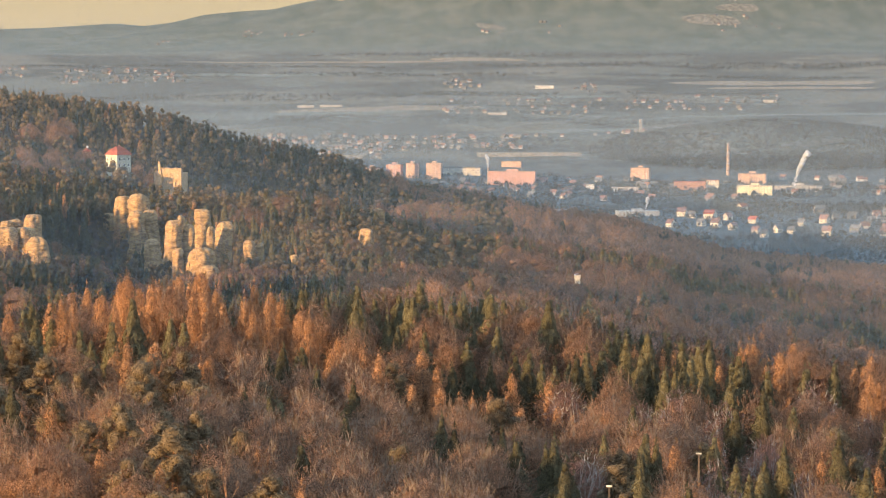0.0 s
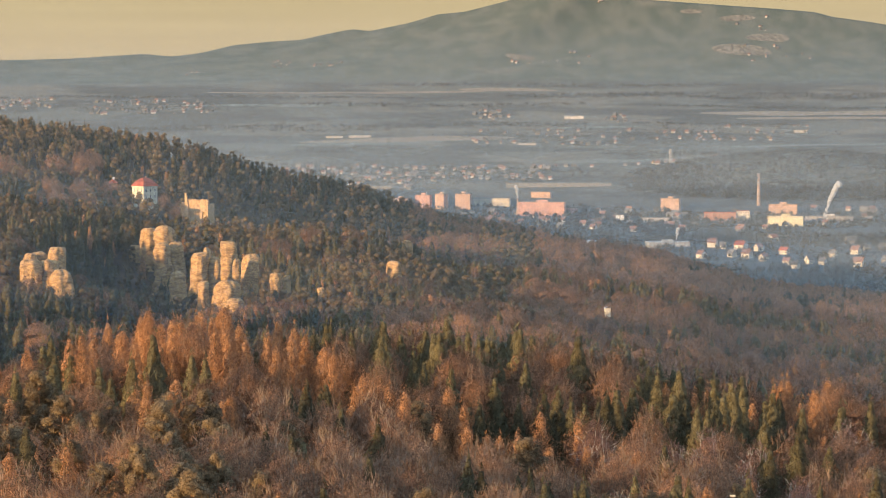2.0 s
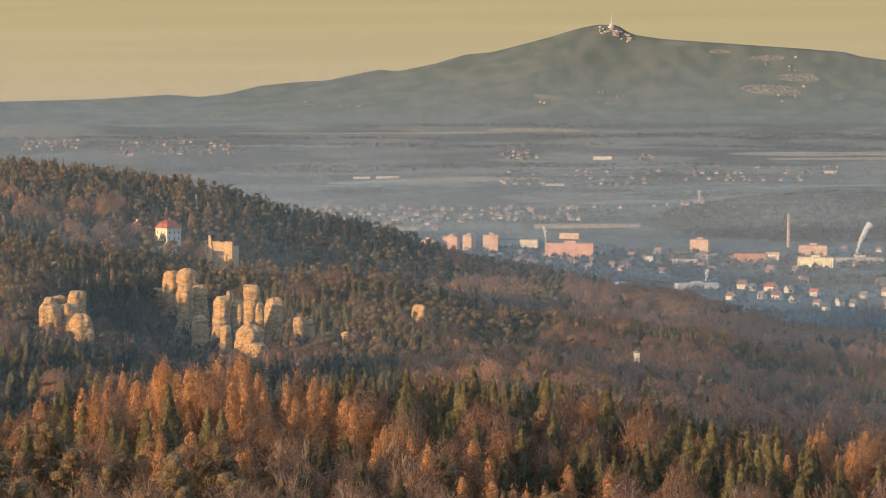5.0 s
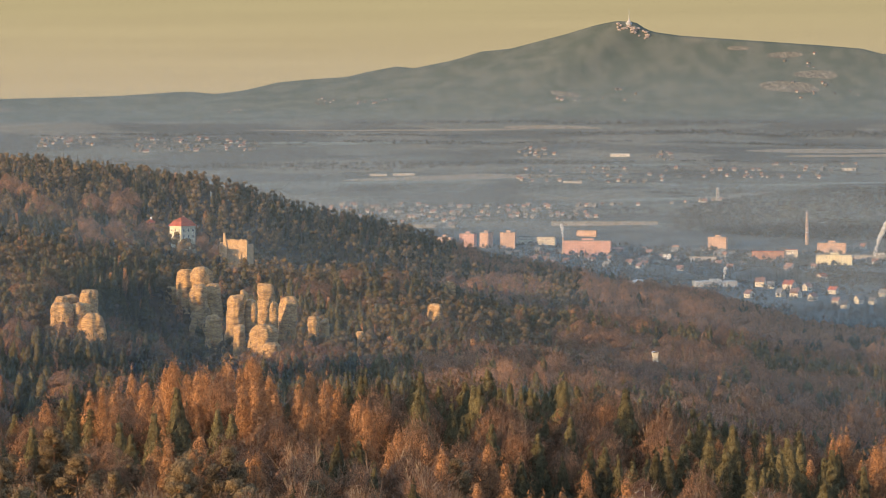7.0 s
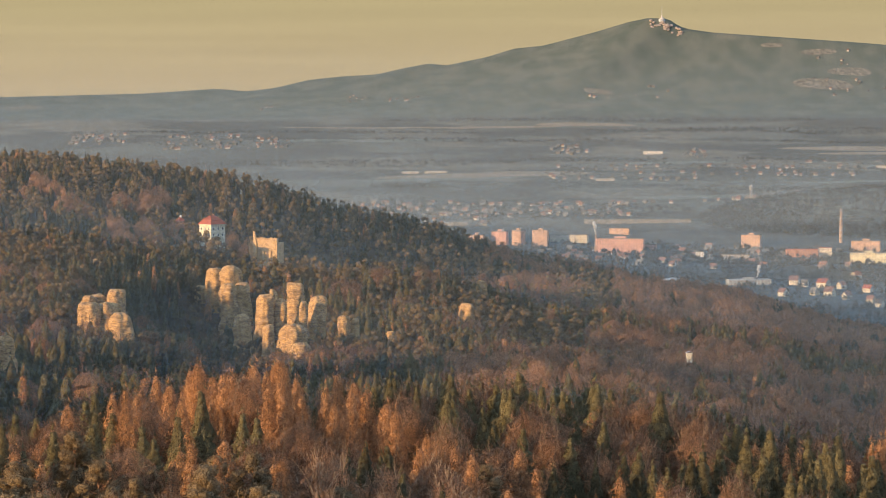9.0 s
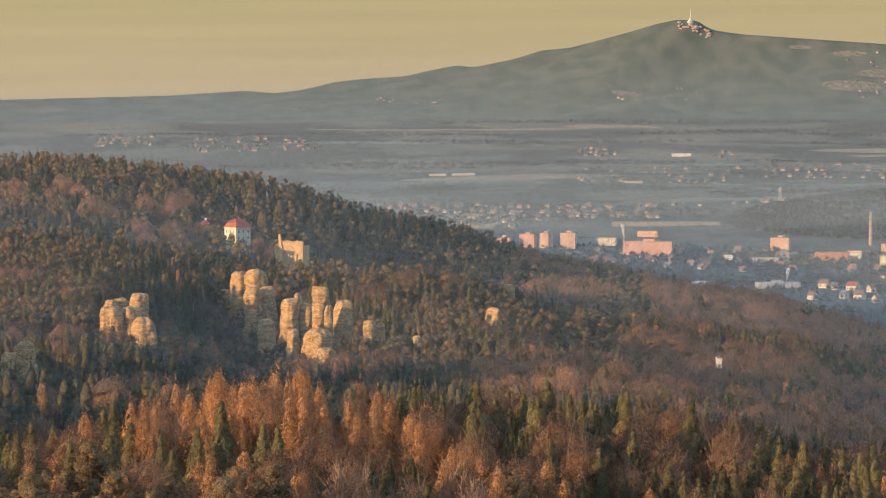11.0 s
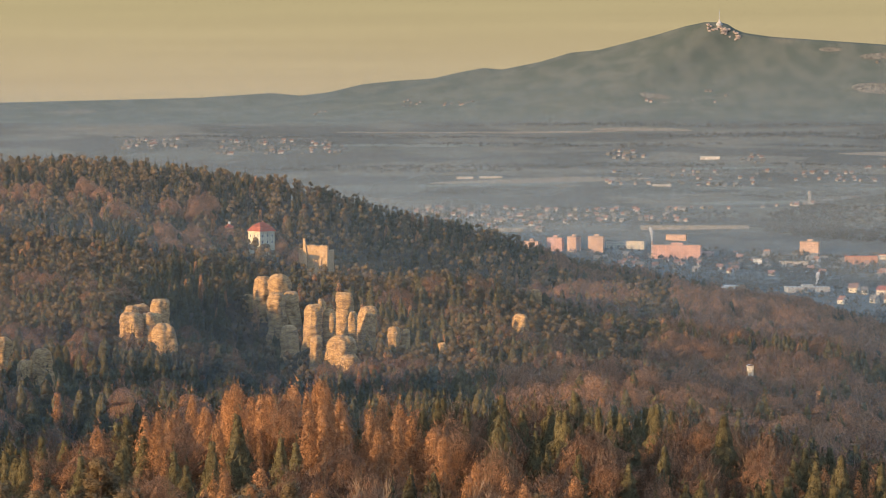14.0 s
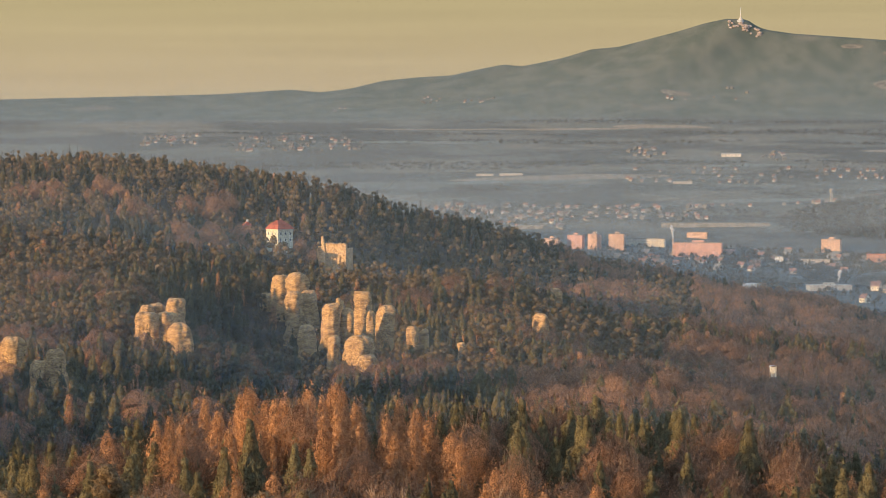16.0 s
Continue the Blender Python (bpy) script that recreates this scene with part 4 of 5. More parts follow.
def near_forest():
    p = scatter(395, 905, 9.4, seed=1)
    p = p + (np.stack([fbm(p[:, 0] / 9, p[:, 1] / 9, 81), fbm(p[:, 0] / 9, p[:, 1] / 9, 91)], 1) - 0.5) * 6
    rng = np.random.default_rng(8)
    x, y = p[:, 0], p[:, 1]
    r = rng.uniform(0, 1, len(x))
    kinds = near_kind(x, y, r)
    z = ground(x, y)
    for kind, (name, cat, label, mats) in KINDS.items():
        sel = np.where(kinds == kind)[0]
        hi = HEIGHT[kind]
        h = hi * np.where(rng.uniform(0, 1, len(sel)) < 0.30, rng.uniform(0.50, 0.74, len(sel)), rng.uniform(0.80, 1.02, len(sel)))
        h = h * (0.78 + 0.42 * fbm(x[sel] / 20, y[sel] / 20, 131))
        pl = np.stack([x[sel], y[sel], z[sel] - 0.2, h, rng.uniform(1.1, 1.5, len(sel)), rng.uniform(0, 6.3, len(sel))], 1)
        # the stretch that is passed nearest stands tree by tree
        order = np.argsort(np.abs(pl[:, 1] - 600) + 0.6 * np.abs(pl[:, 0]))
        ones, rest = pl[order[:SINGLE]], pl[order[SINGLE:]]
        masters = []
        for i in range(5):
            trunk, crown, heart = LOD[kind][0](np.random.default_rng(100 + i))
            t_me = soup_mesh("trunk", trunk, None, [mats[0]])
            c_me = soup_mesh("crown", None, crown, [mats[1]], outward(crown, heart))
            root = tagged(new(name), label, cat, group=cat + " trees of the near forest")
            part("trunk", t_me, None, root)
            part("crown", c_me, None, root)
            masters.append(root)
        for i, q in enumerate(ones):
            m = Matrix.LocRotScale((q[0], q[1], q[2]), Euler((0, 0, q[5])), (q[3] * q[4], q[3] * q[4], q[3]))
            if i < 5:
                masters[i].matrix_basis = m
            else:
                src = masters[i % 5]
                keep = src.scale.copy()
                src.scale = (1, 1, 1)
                copy_thing(src, m)
                src.scale = keep
        grove(name.replace("_tree", "_forest"), label.split(" with")[0] + " trees standing close in the near forest", rest,
              [LOD[kind][1](np.random.default_rng(200 + i)) for i in range(6)], mats)


def far_forest():
    rng = np.random.default_rng(9)
    for step, (y0, y1, sp, n) in enumerate(((905, 1250, 8.2, 84), (1250, 1750, 7.3, 77), (1750, 2450, 8.6, 42))):
        p = scatter(y0, y1, sp, seed=20 + step)
        x, y = p[:, 0], p[:, 1]
        u = x / y
        ok = ~clearing(x, y) & ~((u < -0.06) & (y > 2260))
        x, y, u = x[ok], y[ok], u[ok]
        a, b, r = fbm(x / 70, y / 90, 61), fbm(x / 40, y / 50, 71), rng.uniform(0, 1, len(x))
        k = np.full(len(x), "beech", dtype=object)
        k[(a > 0.56)] = "spruce"
        k[(u < 0.02) & (y > 1250) & (b > 0.43)] = "pine"
        k[(u < -0.03) & (y < 1260) & (r < 0.8)] = "spruce"
        k[(u < -0.02) & (y > 2020)] = "pine"
        k[(u < -0.02) & (y > 2020) & (r < 0.38)] = "spruce"
        k[(r < 0.14)] = "spruce"
        k[(r > 0.94)] = "larch"
        k[(u > -0.02) & (y > 2050) & (r < 0.35)] = "spruce"
        z = ground(x, y)
        for kind, (name, cat, label, mats) in KINDS.items():
            sel = np.where(k == kind)[0]
            if not len(sel):
                continue
            hi = HEIGHT[kind]
            pl = np.stack([x[sel], y[sel], z[sel] - 0.2, hi * 0.85 * np.where((rng.uniform(0, 1, len(sel)) < 0.5) & ~((y[sel] > 1250) & (y[sel] < 1440) & (u[sel] < 0)), rng.uniform(0.5, 0.74, len(sel)), rng.uniform(0.78, 1.02, len(sel))), rng.uniform(1.15, 1.7, len(sel)), rng.uniform(0, 6.3, len(sel))], 1)
            # young growth on the sunny side of the towers and the ruin
            for rx, ry, top, w, d, kk in ROCKS[:20] + [(-161.6, 1868, 0, 15, 1, 1), (-199, 1868, 0, 17, 1, 1)]:
                dx, dy = pl[:, 0] - rx, pl[:, 1] - ry
                along, side = -(dx * 0.743 + dy * 0.669), np.abs(dx * 0.669 - dy * 0.743)
                low = (along > 0) & (along < (130 if ry == 1868 else 48)) & (side < w * 0.6 + 2.5)
                pl[low, 3] = np.minimum(pl[low, 3], 12.0 if rx == -199 else 8.0)
            yard = (np.abs(pl[:, 0] + 197) < 13) & (pl[:, 1] > 1844) & (pl[:, 1] < 1869)
            pl[yard, 3] = np.where(pl[yard, 0] < -192, 151.0, 147.5) - pl[yard, 2]
            pl[yard, 4] = 1.9
            glade = (np.abs(pl[:, 0] + 158) < 13) & (pl[:, 1] > 1775) & (pl[:, 1] < 1866)
            pl[glade, 3] = np.clip(131 - pl[glade, 2], 2.5, 9.0)
            turret_wood = (np.abs(pl[:, 0] + 217) < 9) & (pl[:, 1] > 1890) & (pl[:, 1] < 1922)
            pl[turret_wood, 3] = 154.6 - pl[turret_wood, 2]
            pl[turret_wood, 4] = 1.9
            grove(name.replace("_tree", "_wood"), label.split(" with")[0] + " trees on the wooded slope", pl,
                  [clump_tree(np.random.default_rng(300 + i), LOD[kind][2], n) for i in range(6)], [M_BARK, mats[1]], 0.1, 0.1)


SINGLE = 130
near_forest()
far_forest()


def forest_below():
    """The forest that goes on under and behind the flight."""
    rng = np.random.default_rng(12)
    gx, gy = np.meshgrid(np.arange(-190, 190, 12.0), np.arange(-90, 398, 12.0))
    x, y = (gx + rng.uniform(-4, 4, gx.shape)).ravel(), (gy + rng.uniform(-4, 4, gx.shape)).ravel()
    k = rng.choice(["beech", "spruce", "pine", "larch"], len(x), p=[0.4, 0.25, 0.2, 0.15])
    for kind in ("beech", "spruce", "pine", "larch"):
        name, cat, label, mats = KINDS[kind]
        s = k == kind
        pl = np.stack([x[s], y[s], ground(x[s], y[s]) - 0.2, HEIGHT[kind] * rng.uniform(0.6, 0.95, s.sum()), rng.uniform(1.1, 1.6, s.sum()), rng.uniform(0, 6.3, s.sum())], 1)
        grove(name.replace("_tree", "_stand"), label.split(" with")[0] + " trees below the lookout", pl, [clump_tree(np.random.default_rng(600 + i), LOD[kind][2], 60) for i in range(5)], mats)


forest_below()


def dead_tree(x, y, top, turn):
    """A dead, bleached tree with bare crooked limbs."""
    z = float(ground(x, y))
    trunk, twigs, heart = bare_tree(np.random.default_rng(int(turn)), 6, 2, 2, 40, skins=(), spread=0.22, fork=0.5, fan=0.06, wide=0.06, limb_r=0.010)
    root = tagged(new("dead_tree"), "dead bleached tree with bare crooked limbs", "tree")
    part("trunk", soup_mesh("trunk", trunk, None, [M_PINEBARK]), None, root)
    part("twigs", soup_mesh("twigs", twigs, None, [M_PINEBARK]), None, root)
    h = top - z
    root.matrix_basis = Matrix.LocRotScale((x, y, z), Euler((0, 0, turn)), (h, h, h))


for row in ((-13.0, 590, 155.0, 3), (-35.3, 506, 159.5, 5), (-65.0, 560, 164.0, 8)):
    dead_tree(*row)


def pole(x, y, top):
    root = tagged(new("wooden_pole"), "thin weathered pole with a small cross-arm", "pole")
    z = float(ground(x, y))
    part("shaft", box_mesh((-0.14, 0.14, -0.14, 0.14, -1, top - z)), M_BARK, root)
    part("cross_arm", box_mesh((-0.5, 0.5, -0.1, 0.1, top - z + 0.003, top - z + 0.3)), M_WALL_CREAM, root)
    root.matrix_basis = pose(x, y, z)


pole(47.0, 575, 151.5)
pole(28.7, 540, 150.6)

# ---------------------------------------------------------------- the town in the valley
RT = random.Random(77)


def z_at(x, y):
    return float(ground(x, y))


def gable_meshes(w, d, h, rise, wall, roof):
    """Body and roof meshes of a small gabled house, ridge along x."""
    bm = bmesh.new()
    box(bm, -w / 2, w / 2, -d / 2, d / 2, -3, h)
    for s in (-1, 1):
        a, b, c = bm.verts.new((s * w / 2, -d / 2, h)), bm.verts.new((s * w / 2, d / 2, h)), bm.verts.new((s * w / 2, 0, h + rise))
        bm.faces.new((a, b, c) if s > 0 else (b, a, c))
    body = bpy.data.meshes.new("body")
    bm.to_mesh(body)
    bm.free()
    body.materials.append(wall)
    bm = bmesh.new()
    e, th = 0.5, 0.3
    for s in (-1, 1):
        p = [(-w / 2 - e, s * (d / 2 + e), h - e * rise / (d / 2)), (w / 2 + e, s * (d / 2 + e), h - e * rise / (d / 2)), (w / 2 + e, 0, h + rise), (-w / 2 - e, 0, h + rise)]
        lo = [bm.verts.new(q) for q in p]
        hi = [bm.verts.new((q[0], q[1], q[2] + th)) for q in p]
        bm.faces.new(hi if s < 0 else hi[::-1])
        bm.faces.new(lo[::-1] if s < 0 else lo)
        for i in range(4):
            j = (i + 1) % 4
            bm.faces.new((lo[i], lo[j], hi[j], hi[i]))
    rf = bpy.data.meshes.new("roof")
    bm.to_mesh(rf)
    bm.free()
    rf.materials.append(roof)
    return body, rf


HOUSES = []
for w, d, h, rise, wall, roof, look_ in ((9, 8, 3.6, 4.0, M_DULLWHITE, M_OLDTILE, "cream house with a brown-red tiled gable roof"), (10, 8, 3.8, 4.0, M_DUSKWALL, M_SLATE, "grey house with a dark gable roof"),
                                         (8, 7, 3.8, 3.6, M_DULLWHITE, M_OLDTILE, "white house with a brown-red tiled gable roof"), (11, 8, 4.0, 3.6, M_DUSKWALL, M_SLATE, "grey-brown house with a dark gable roof")):
    HOUSES.append((*gable_meshes(w, d, h, rise, wall, roof), look_, w, d, h, rise))
VILLAS = [(*gable_meshes(w, d, h, rise, M_WALL_CREAM, roof), look_, w, d, h, rise) for w, d, h, rise, roof, look_ in (
    (9, 8, 5.0, 4.0, M_OLDTILE, "cream house with a brown-red tiled gable roof"), (11, 9, 5.4, 3.6, M_TILE, "large cream house with a red gable roof"), (8, 7, 4.6, 4.0, M_SLATE, "cream house with a dark gable roof"))]
CHIMNEY = bpy.data.meshes.new("chimney")
bm = box_mesh((-0.4, 0.4, -0.4, 0.4, 0, 2.0))
bm.to_mesh(CHIMNEY)
bm.free()
CHIMNEY.materials.append(M_BRICK)
HOUSE_WIN = window_mesh(1.3, 1.5)


def house(x, y, turn, size=1.0, detail=False):
    b, r, words, w, d, h, rise = RT.choice(VILLAS if detail else HOUSES)
    root = tagged(new("house"), words + " in the valley", "house", group="houses in the valley")
    part("body", b, None, root)
    part("roof", r, None, root)
    if detail:
        c = part("chimney", CHIMNEY, None, root)
        c.location = (w * 0.22, 0.8, h + rise - 1.0)
        for k in (-w / 3.4, w / 3.4):
            put_window(root, HOUSE_WIN, k, -d / 2, 1.6)
        put_window(root, HOUSE_WIN, -w / 2, 0.0, 1.6, -90)
        put_window(root, HOUSE_WIN, -w / 2, 0.0, 4.4, -90)
    root.matrix_basis = pose(x, y, z_at(x, y), 0, 0, turn) @ Matrix.Diagonal((size, size, size, 1))


# the row of houses nearest beyond the ridge
for x, y in ((231, 3188), (252, 3316), (263, 3200), (261, 3296), (277, 3188), (296, 3270), (322, 3386), (319, 3232), (291, 3156), (310, 3114), (333, 3126), (345, 3114), (378, 3096), (392, 3232), (365, 3200), (314, 3072), (279, 3284)):
    house(x, y, RT.choice((-35, -20, -50, 40)), RT.uniform(0.8, 1.08), True)
# villages and suburbs: x, y ranges, how many, size
SPOTS = ((-250, 100, 3945, 4035, 75, 0.62), (-175, -70, 3900, 4000, 22, 0.62), (0, 220, 4165, 4255, 26, 0.55), (0, 55, 4322, 4368, 12, 0.55), (174, 214, 4292, 4338, 8, 0.5), (244, 330, 4196, 4238, 12, 0.55),
         (334, 455, 4196, 4288, 14, 0.55), (-660, -580, 4382, 4430, 26, 0.5), (-530, -348, 4352, 4414, 44, 0.5), (90, 315, 4026, 4048, 16, 0.6), (136, 340, 3510, 3770, 34, 0.8), (-50, 160, 3540, 3770, 26, 0.8),
         (400, 530, 3080, 3360, 22, 1.0), (360, 560, 3590, 3770, 18, 0.8))
SPOTS_HIGH = ((-420, -400, 4600, 4630, 5), (-300, -255, 4640, 4665, 8), (-232, -190, 4620, 4650, 10), (380, 520, 4640, 4690, 10), (30, 160, 4600, 4640, 5), (420, 470, 4725, 4740, 4))
joined = []
for x0, x1, y0, y1, n, s in SPOTS:
    for i in range(int(n * 1.6)):
        x, y, turn, size = RT.uniform(x0, x1), RT.uniform(y0, y1), RT.uniform(-50, 20), s * RT.uniform(0.6, 1.1)
        if y < 4100:
            house(x, y, turn, size)
        else:
            joined.append((x, y, turn, size))
for x0, x1, y0, y1, n in SPOTS_HIGH:
    for i in range(n):
        joined.append((RT.uniform(x0, x1), RT.uniform(y0, y1), RT.uniform(-50, 20), 0.28 * RT.uniform(0.75, 1.25)))


for x, y in ((144, 4649), (150, 4648), (171, 4630), (395, 4738), (403, 4684), (447, 4694), (452, 4692), (407, 4663), (441, 4760), (58, 4615), (64, 4612)):
    joined.append((x, y, -20, 0.42))


def far_villages(rows_):
    """Hamlets too far off to tell house from house, as one mesh."""
    bm = bmesh.new()
    mats = [M_DUSKWALL, M_DULLWHITE, M_OLDTILE, M_SLATE]
    for x, y, turn, size in rows_:
        b, r, *rest = RT.choice(HOUSES)
        m = pose(x, y, z_at(x, y), 0, 0, turn) @ Matrix.Diagonal((size, size, size, 1))
        for me in (b, r):
            n0 = len(bm.faces)
            v = [bm.verts.new(m @ q.co) for q in me.vertices]
            for p in me.polygons:
                f = bm.faces.new([v[i] for i in p.vertices])
                f.material_index = mats.index(me.materials[0])
    tagged(part("far_villages", bm, mats), "scattered pale houses of far hamlets", "houses", kind="stuff")


far_villages(joined)


def block(name, label, cat, x, y, w, d, h, wall, floors, bays, turn=0.0, roof=M_SLATE, extras=True, lift=0.0):
    """A building with a flat roof, parapet, lift house and rows of windows."""
    root = tagged(new(name), label, cat)
    part("wall", box_mesh((-w / 2, w / 2, -d / 2, d / 2, -5, h)), wall, root)
    part("roof", box_mesh((-w / 2 - 0.25, w / 2 + 0.25, -d / 2 - 0.25, d / 2 + 0.25, h + 0.003, h + 0.55)), roof, root)
    if extras:
        part("lift_house", box_mesh((-w * 0.12, w * 0.12, -d * 0.2, d * 0.25, h + 0.555, h + 2.6)), wall, root)
        part("antenna", box_mesh((w * 0.2, w * 0.2 + 0.2, 0, 0.2, h + 0.555, h + 4.2)), M_METAL, root)
    if not floors:
        root.matrix_basis = pose(x, y, z_at(x, y) + lift, 0, 0, turn)
        return root
    fh = h / floors
    win = window_mesh(min(1.7, w / bays * 0.6), fh * 0.5, wall, M_CURTAIN)
    for f in range(floors):
        for b in range(bays):
            put_window(root, win, -w / 2 + w * (b + 0.5) / bays, -d / 2, f * fh + fh * 0.25)
        for b in range(max(1, int(d / 4))):
            n = max(1, int(d / 4))
            put_window(root, win, w / 2, -d / 2 + d * (b + 0.5) / n, f * fh + fh * 0.25, 90)
    root.matrix_basis = pose(x, y, z_at(x, y) + lift, 0, 0, turn)
    return root


FLAT = "panel apartment block with rows of windows"
block("apartment_block", "low salmon " + FLAT, "apartment block", -85.7, 3776, 17.5, 9, 13, M_WALL_ORANGE, 6, 6, -16)
block("apartment_block", "orange-red " + FLAT, "apartment block", -58.3, 3786, 18.5, 9, 15, M_WALL_PINK, 7, 6, -18)
block("apartment_block", "narrow salmon " + FLAT, "apartment block", -36.5, 3782, 12.0, 11, 17, M_WALL_ORANGE, 8, 4, -30)
block("apartment_block", "cream " + FLAT, "apartment block", -10.4, 3778, 18, 9, 18, M_WALL_ORANGE, 8, 6, -14)
block("apartment_block", "long low pale apartment row with many windows", "apartment block", 23.4, 3800, 45, 9, 8.5, M_WALL_CREAM, 4, 14, -12, extras=False)
block("apartment_block", "long pink " + FLAT, "apartment block", 82, 3722, 55, 10, 16, M_WALL_PINK, 8, 18, -10)
block("apartment_block", "low pink annex with a flat roof", "annex", 118, 3750, 13, 8, 6.7, M_WALL_PINK, 3, 4, -10, extras=False)
block("apartment_block", "pale apartment row with a flat roof", "apartment block", 84, 3850, 24, 8, 6.5, M_WALL_ORANGE, 4, 8, -12, extras=False)
block("apartment_block", "single salmon " + FLAT, "apartment block", 236, 3764, 22, 10, 15, M_WALL_ORANGE, 7, 7, -16)
block("warehouse", "very long pale low warehouse with a sheet roof", "warehouse", 107, 3920, 130, 16, 3.2, M_DUSKWALL, 0, 24, 2, roof=M_DUSKWALL, extras=False)
block("warehouse", "pale low hall standing behind the warehouse", "warehouse", -120, 3905, 40, 10, 3, M_DUSKWALL, 0, 8, 2, roof=M_DUSKWALL, extras=False)
block("office_building", "low white office building with a flat roof", "building", 210, 3636, 32, 9, 5.5, M_DULLWHITE, 2, 9, 0, extras=False)
block("office_building", "white narrow building with a flat roof", "building", 170, 3640, 9, 8, 8, M_WALL_WHITE, 3, 3, 0, extras=False)
block("factory_hall", "grey factory hall with a row of windows", "factory", 205, 3320, 44, 16, 5, M_WALL_GREY, 2, 12, 10, roof=M_SHEET)
block("school_building", "long brick-red building with a tiled roof", "building", 287, 3664, 36, 9, 8.5, M_BRICK, 3, 12, 2, roof=M_TILE, extras=False)
block("school_building", "cream building beside the long brick building", "building", 314, 3668, 14, 10, 10, M_WALL_CREAM, 3, 5, 2, roof=M_TILE, extras=False)
block("apartment_block", "grey-pink " + FLAT, "apartment block", 367, 3736, 33, 9, 12, M_WALL_ORANGE, 5, 11, -12)
block("factory_hall", "bright yellow factory block with rows of windows", "factory", 356, 3592, 40, 10, 11, M_WALL_YELLOW, 4, 12, -14)
block("factory_hall", "long white factory building with roof plant", "factory", 410, 3634, 54, 11, 7, M_DULLWHITE, 3, 16, -2)
block("farm_hall", "large white farm hall on the slope", "hall", 139, 4326, 26, 9, 3.0, M_DULLWHITE, 0, 10, 0, roof=M_WALL_GREY, extras=False)
block("farm_hall", "long low white hall in the fields", "hall", -150, 4226, 30, 6, 1.8, M_DULLWHITE, 0, 8, 0, roof=M_WALL_GREY, extras=False)
block("farm_hall", "low pale hall in the fields", "hall", -184, 4226, 22, 6, 1.8, M_DULLWHITE, 0, 7, 0, roof=M_WALL_GREY, extras=False)
block("farm_hall", "pale greenhouse hall in the fields", "hall", 72, 4162, 24, 6, 1.8, M_DULLWHITE, 0, 10, 0, roof=M_WALL_GREY, extras=False)
block("farm_hall", "white hall on a rise above the town", "hall", 440, 4250, 18, 6, 3, M_DULLWHITE, 0, 6, 0, roof=M_SLATE, extras=False)


def lathe(profile, n=20):
    bm = bmesh.new()
    rings = [[bm.verts.new((r * math.cos(2 * math.pi * i / n), r * math.sin(2 * math.pi * i / n), z)) for i in range(n)] for r, z in profile]
    for a, b in zip(rings, rings[1:]):
        for i in range(n):
            bm.faces.new((a[i], a[(i + 1) % n], b[(i + 1) % n], b[i]))
    bm.faces.new(rings[-1])
    return bm


def smooth_part(name, bm, mat, parent, label=""):
    for f in bm.faces:
        f.smooth = True
    return part(name, bm, mat, parent, label)


def chimney_stack(x, y, h, r, label):
    root = tagged(new("chimney_stack"), label, "chimney")
    smooth_part("shaft", lathe([(r, -3), (r * 0.95, h * 0.3), (r * 0.66, h), (r * 0.5, h)]), M_STACK, root)
    for k in (0.35, 0.7, 0.97):
        q = r * (1 - 0.34 * k)
        smooth_part("band", lathe([(q * 1.02, h * k), (q * 1.22, h * k), (q * 1.22, h * k + 0.8), (q * 1.02, h * k + 0.8)]), M_METAL, root)
    root.matrix_basis = pose(x, y, z_at(x, y))


chimney_stack(343.5, 3796, 39, 2.2, "tall tapering brick chimney with steel bands")
chimney_stack(53.5, 3724, 21, 1.4, "short brick chimney beside the long pink block")


def water_tower():
    root = tagged(new("water_tower"), "slim pale water tower with a wide tank", "water tower")
    for i in range(6):
        t = math.pi / 3 * i
        p = part("column", box_mesh((-0.35, 0.35, -0.35, 0.35, -2, 13)), M_DULLWHITE, root)
        p.location = (2.0 * math.cos(t), 2.0 * math.sin(t), 0)
    smooth_part("core", lathe([(0.9, -2), (0.9, 13)]), M_WALL_GREY, root)
    smooth_part("tank", lathe([(2.0, 13.003), (3.1, 13.8), (3.1, 17.5), (2.4, 18.6), (0.6, 19.6)]), M_DULLWHITE, root)
    root.matrix_basis = pose(253, 4038, z_at(253, 4038)) @ Matrix.Diagonal((0.75, 0.75, 0.9, 1))


def dome_hall():
    root = tagged(new("sports_dome"), "white vaulted sports hall", "hall")
    bm = bmesh.new()
    n, w, d, h = 14, 30, 16, 6.5
    a = [[bm.verts.new((-w / 2 * math.cos(math.pi * i / n), s * d / 2, h * math.sin(math.pi * i / n))) for i in range(n + 1)] for s in (-1, 1)]
    for i in range(n):
        f = bm.faces.new((a[0][i], a[0][i + 1], a[1][i + 1], a[1][i]))
        f.smooth = True
    part("vault", bm, M_SHEET, root)
    bm = bmesh.new()
    for s in (-1, 1):
        bm.faces.new([bm.verts.new((-w / 2 * math.cos(math.pi * i / n), s * (d / 2 - 0.3), h * math.sin(math.pi * i / n))) for i in range(n + 1)])
    part("end_wall", bm, M_WALL_GREY, root)
    part("plinth", box_mesh((-w / 2 - 1, w / 2 + 1, -d / 2 - 1, d / 2 + 1, -4, -0.01)), M_WALL_GREY, root)
    root.matrix_basis = pose(129, 3312, z_at(129, 3312) + 1, 0, 0, 20)


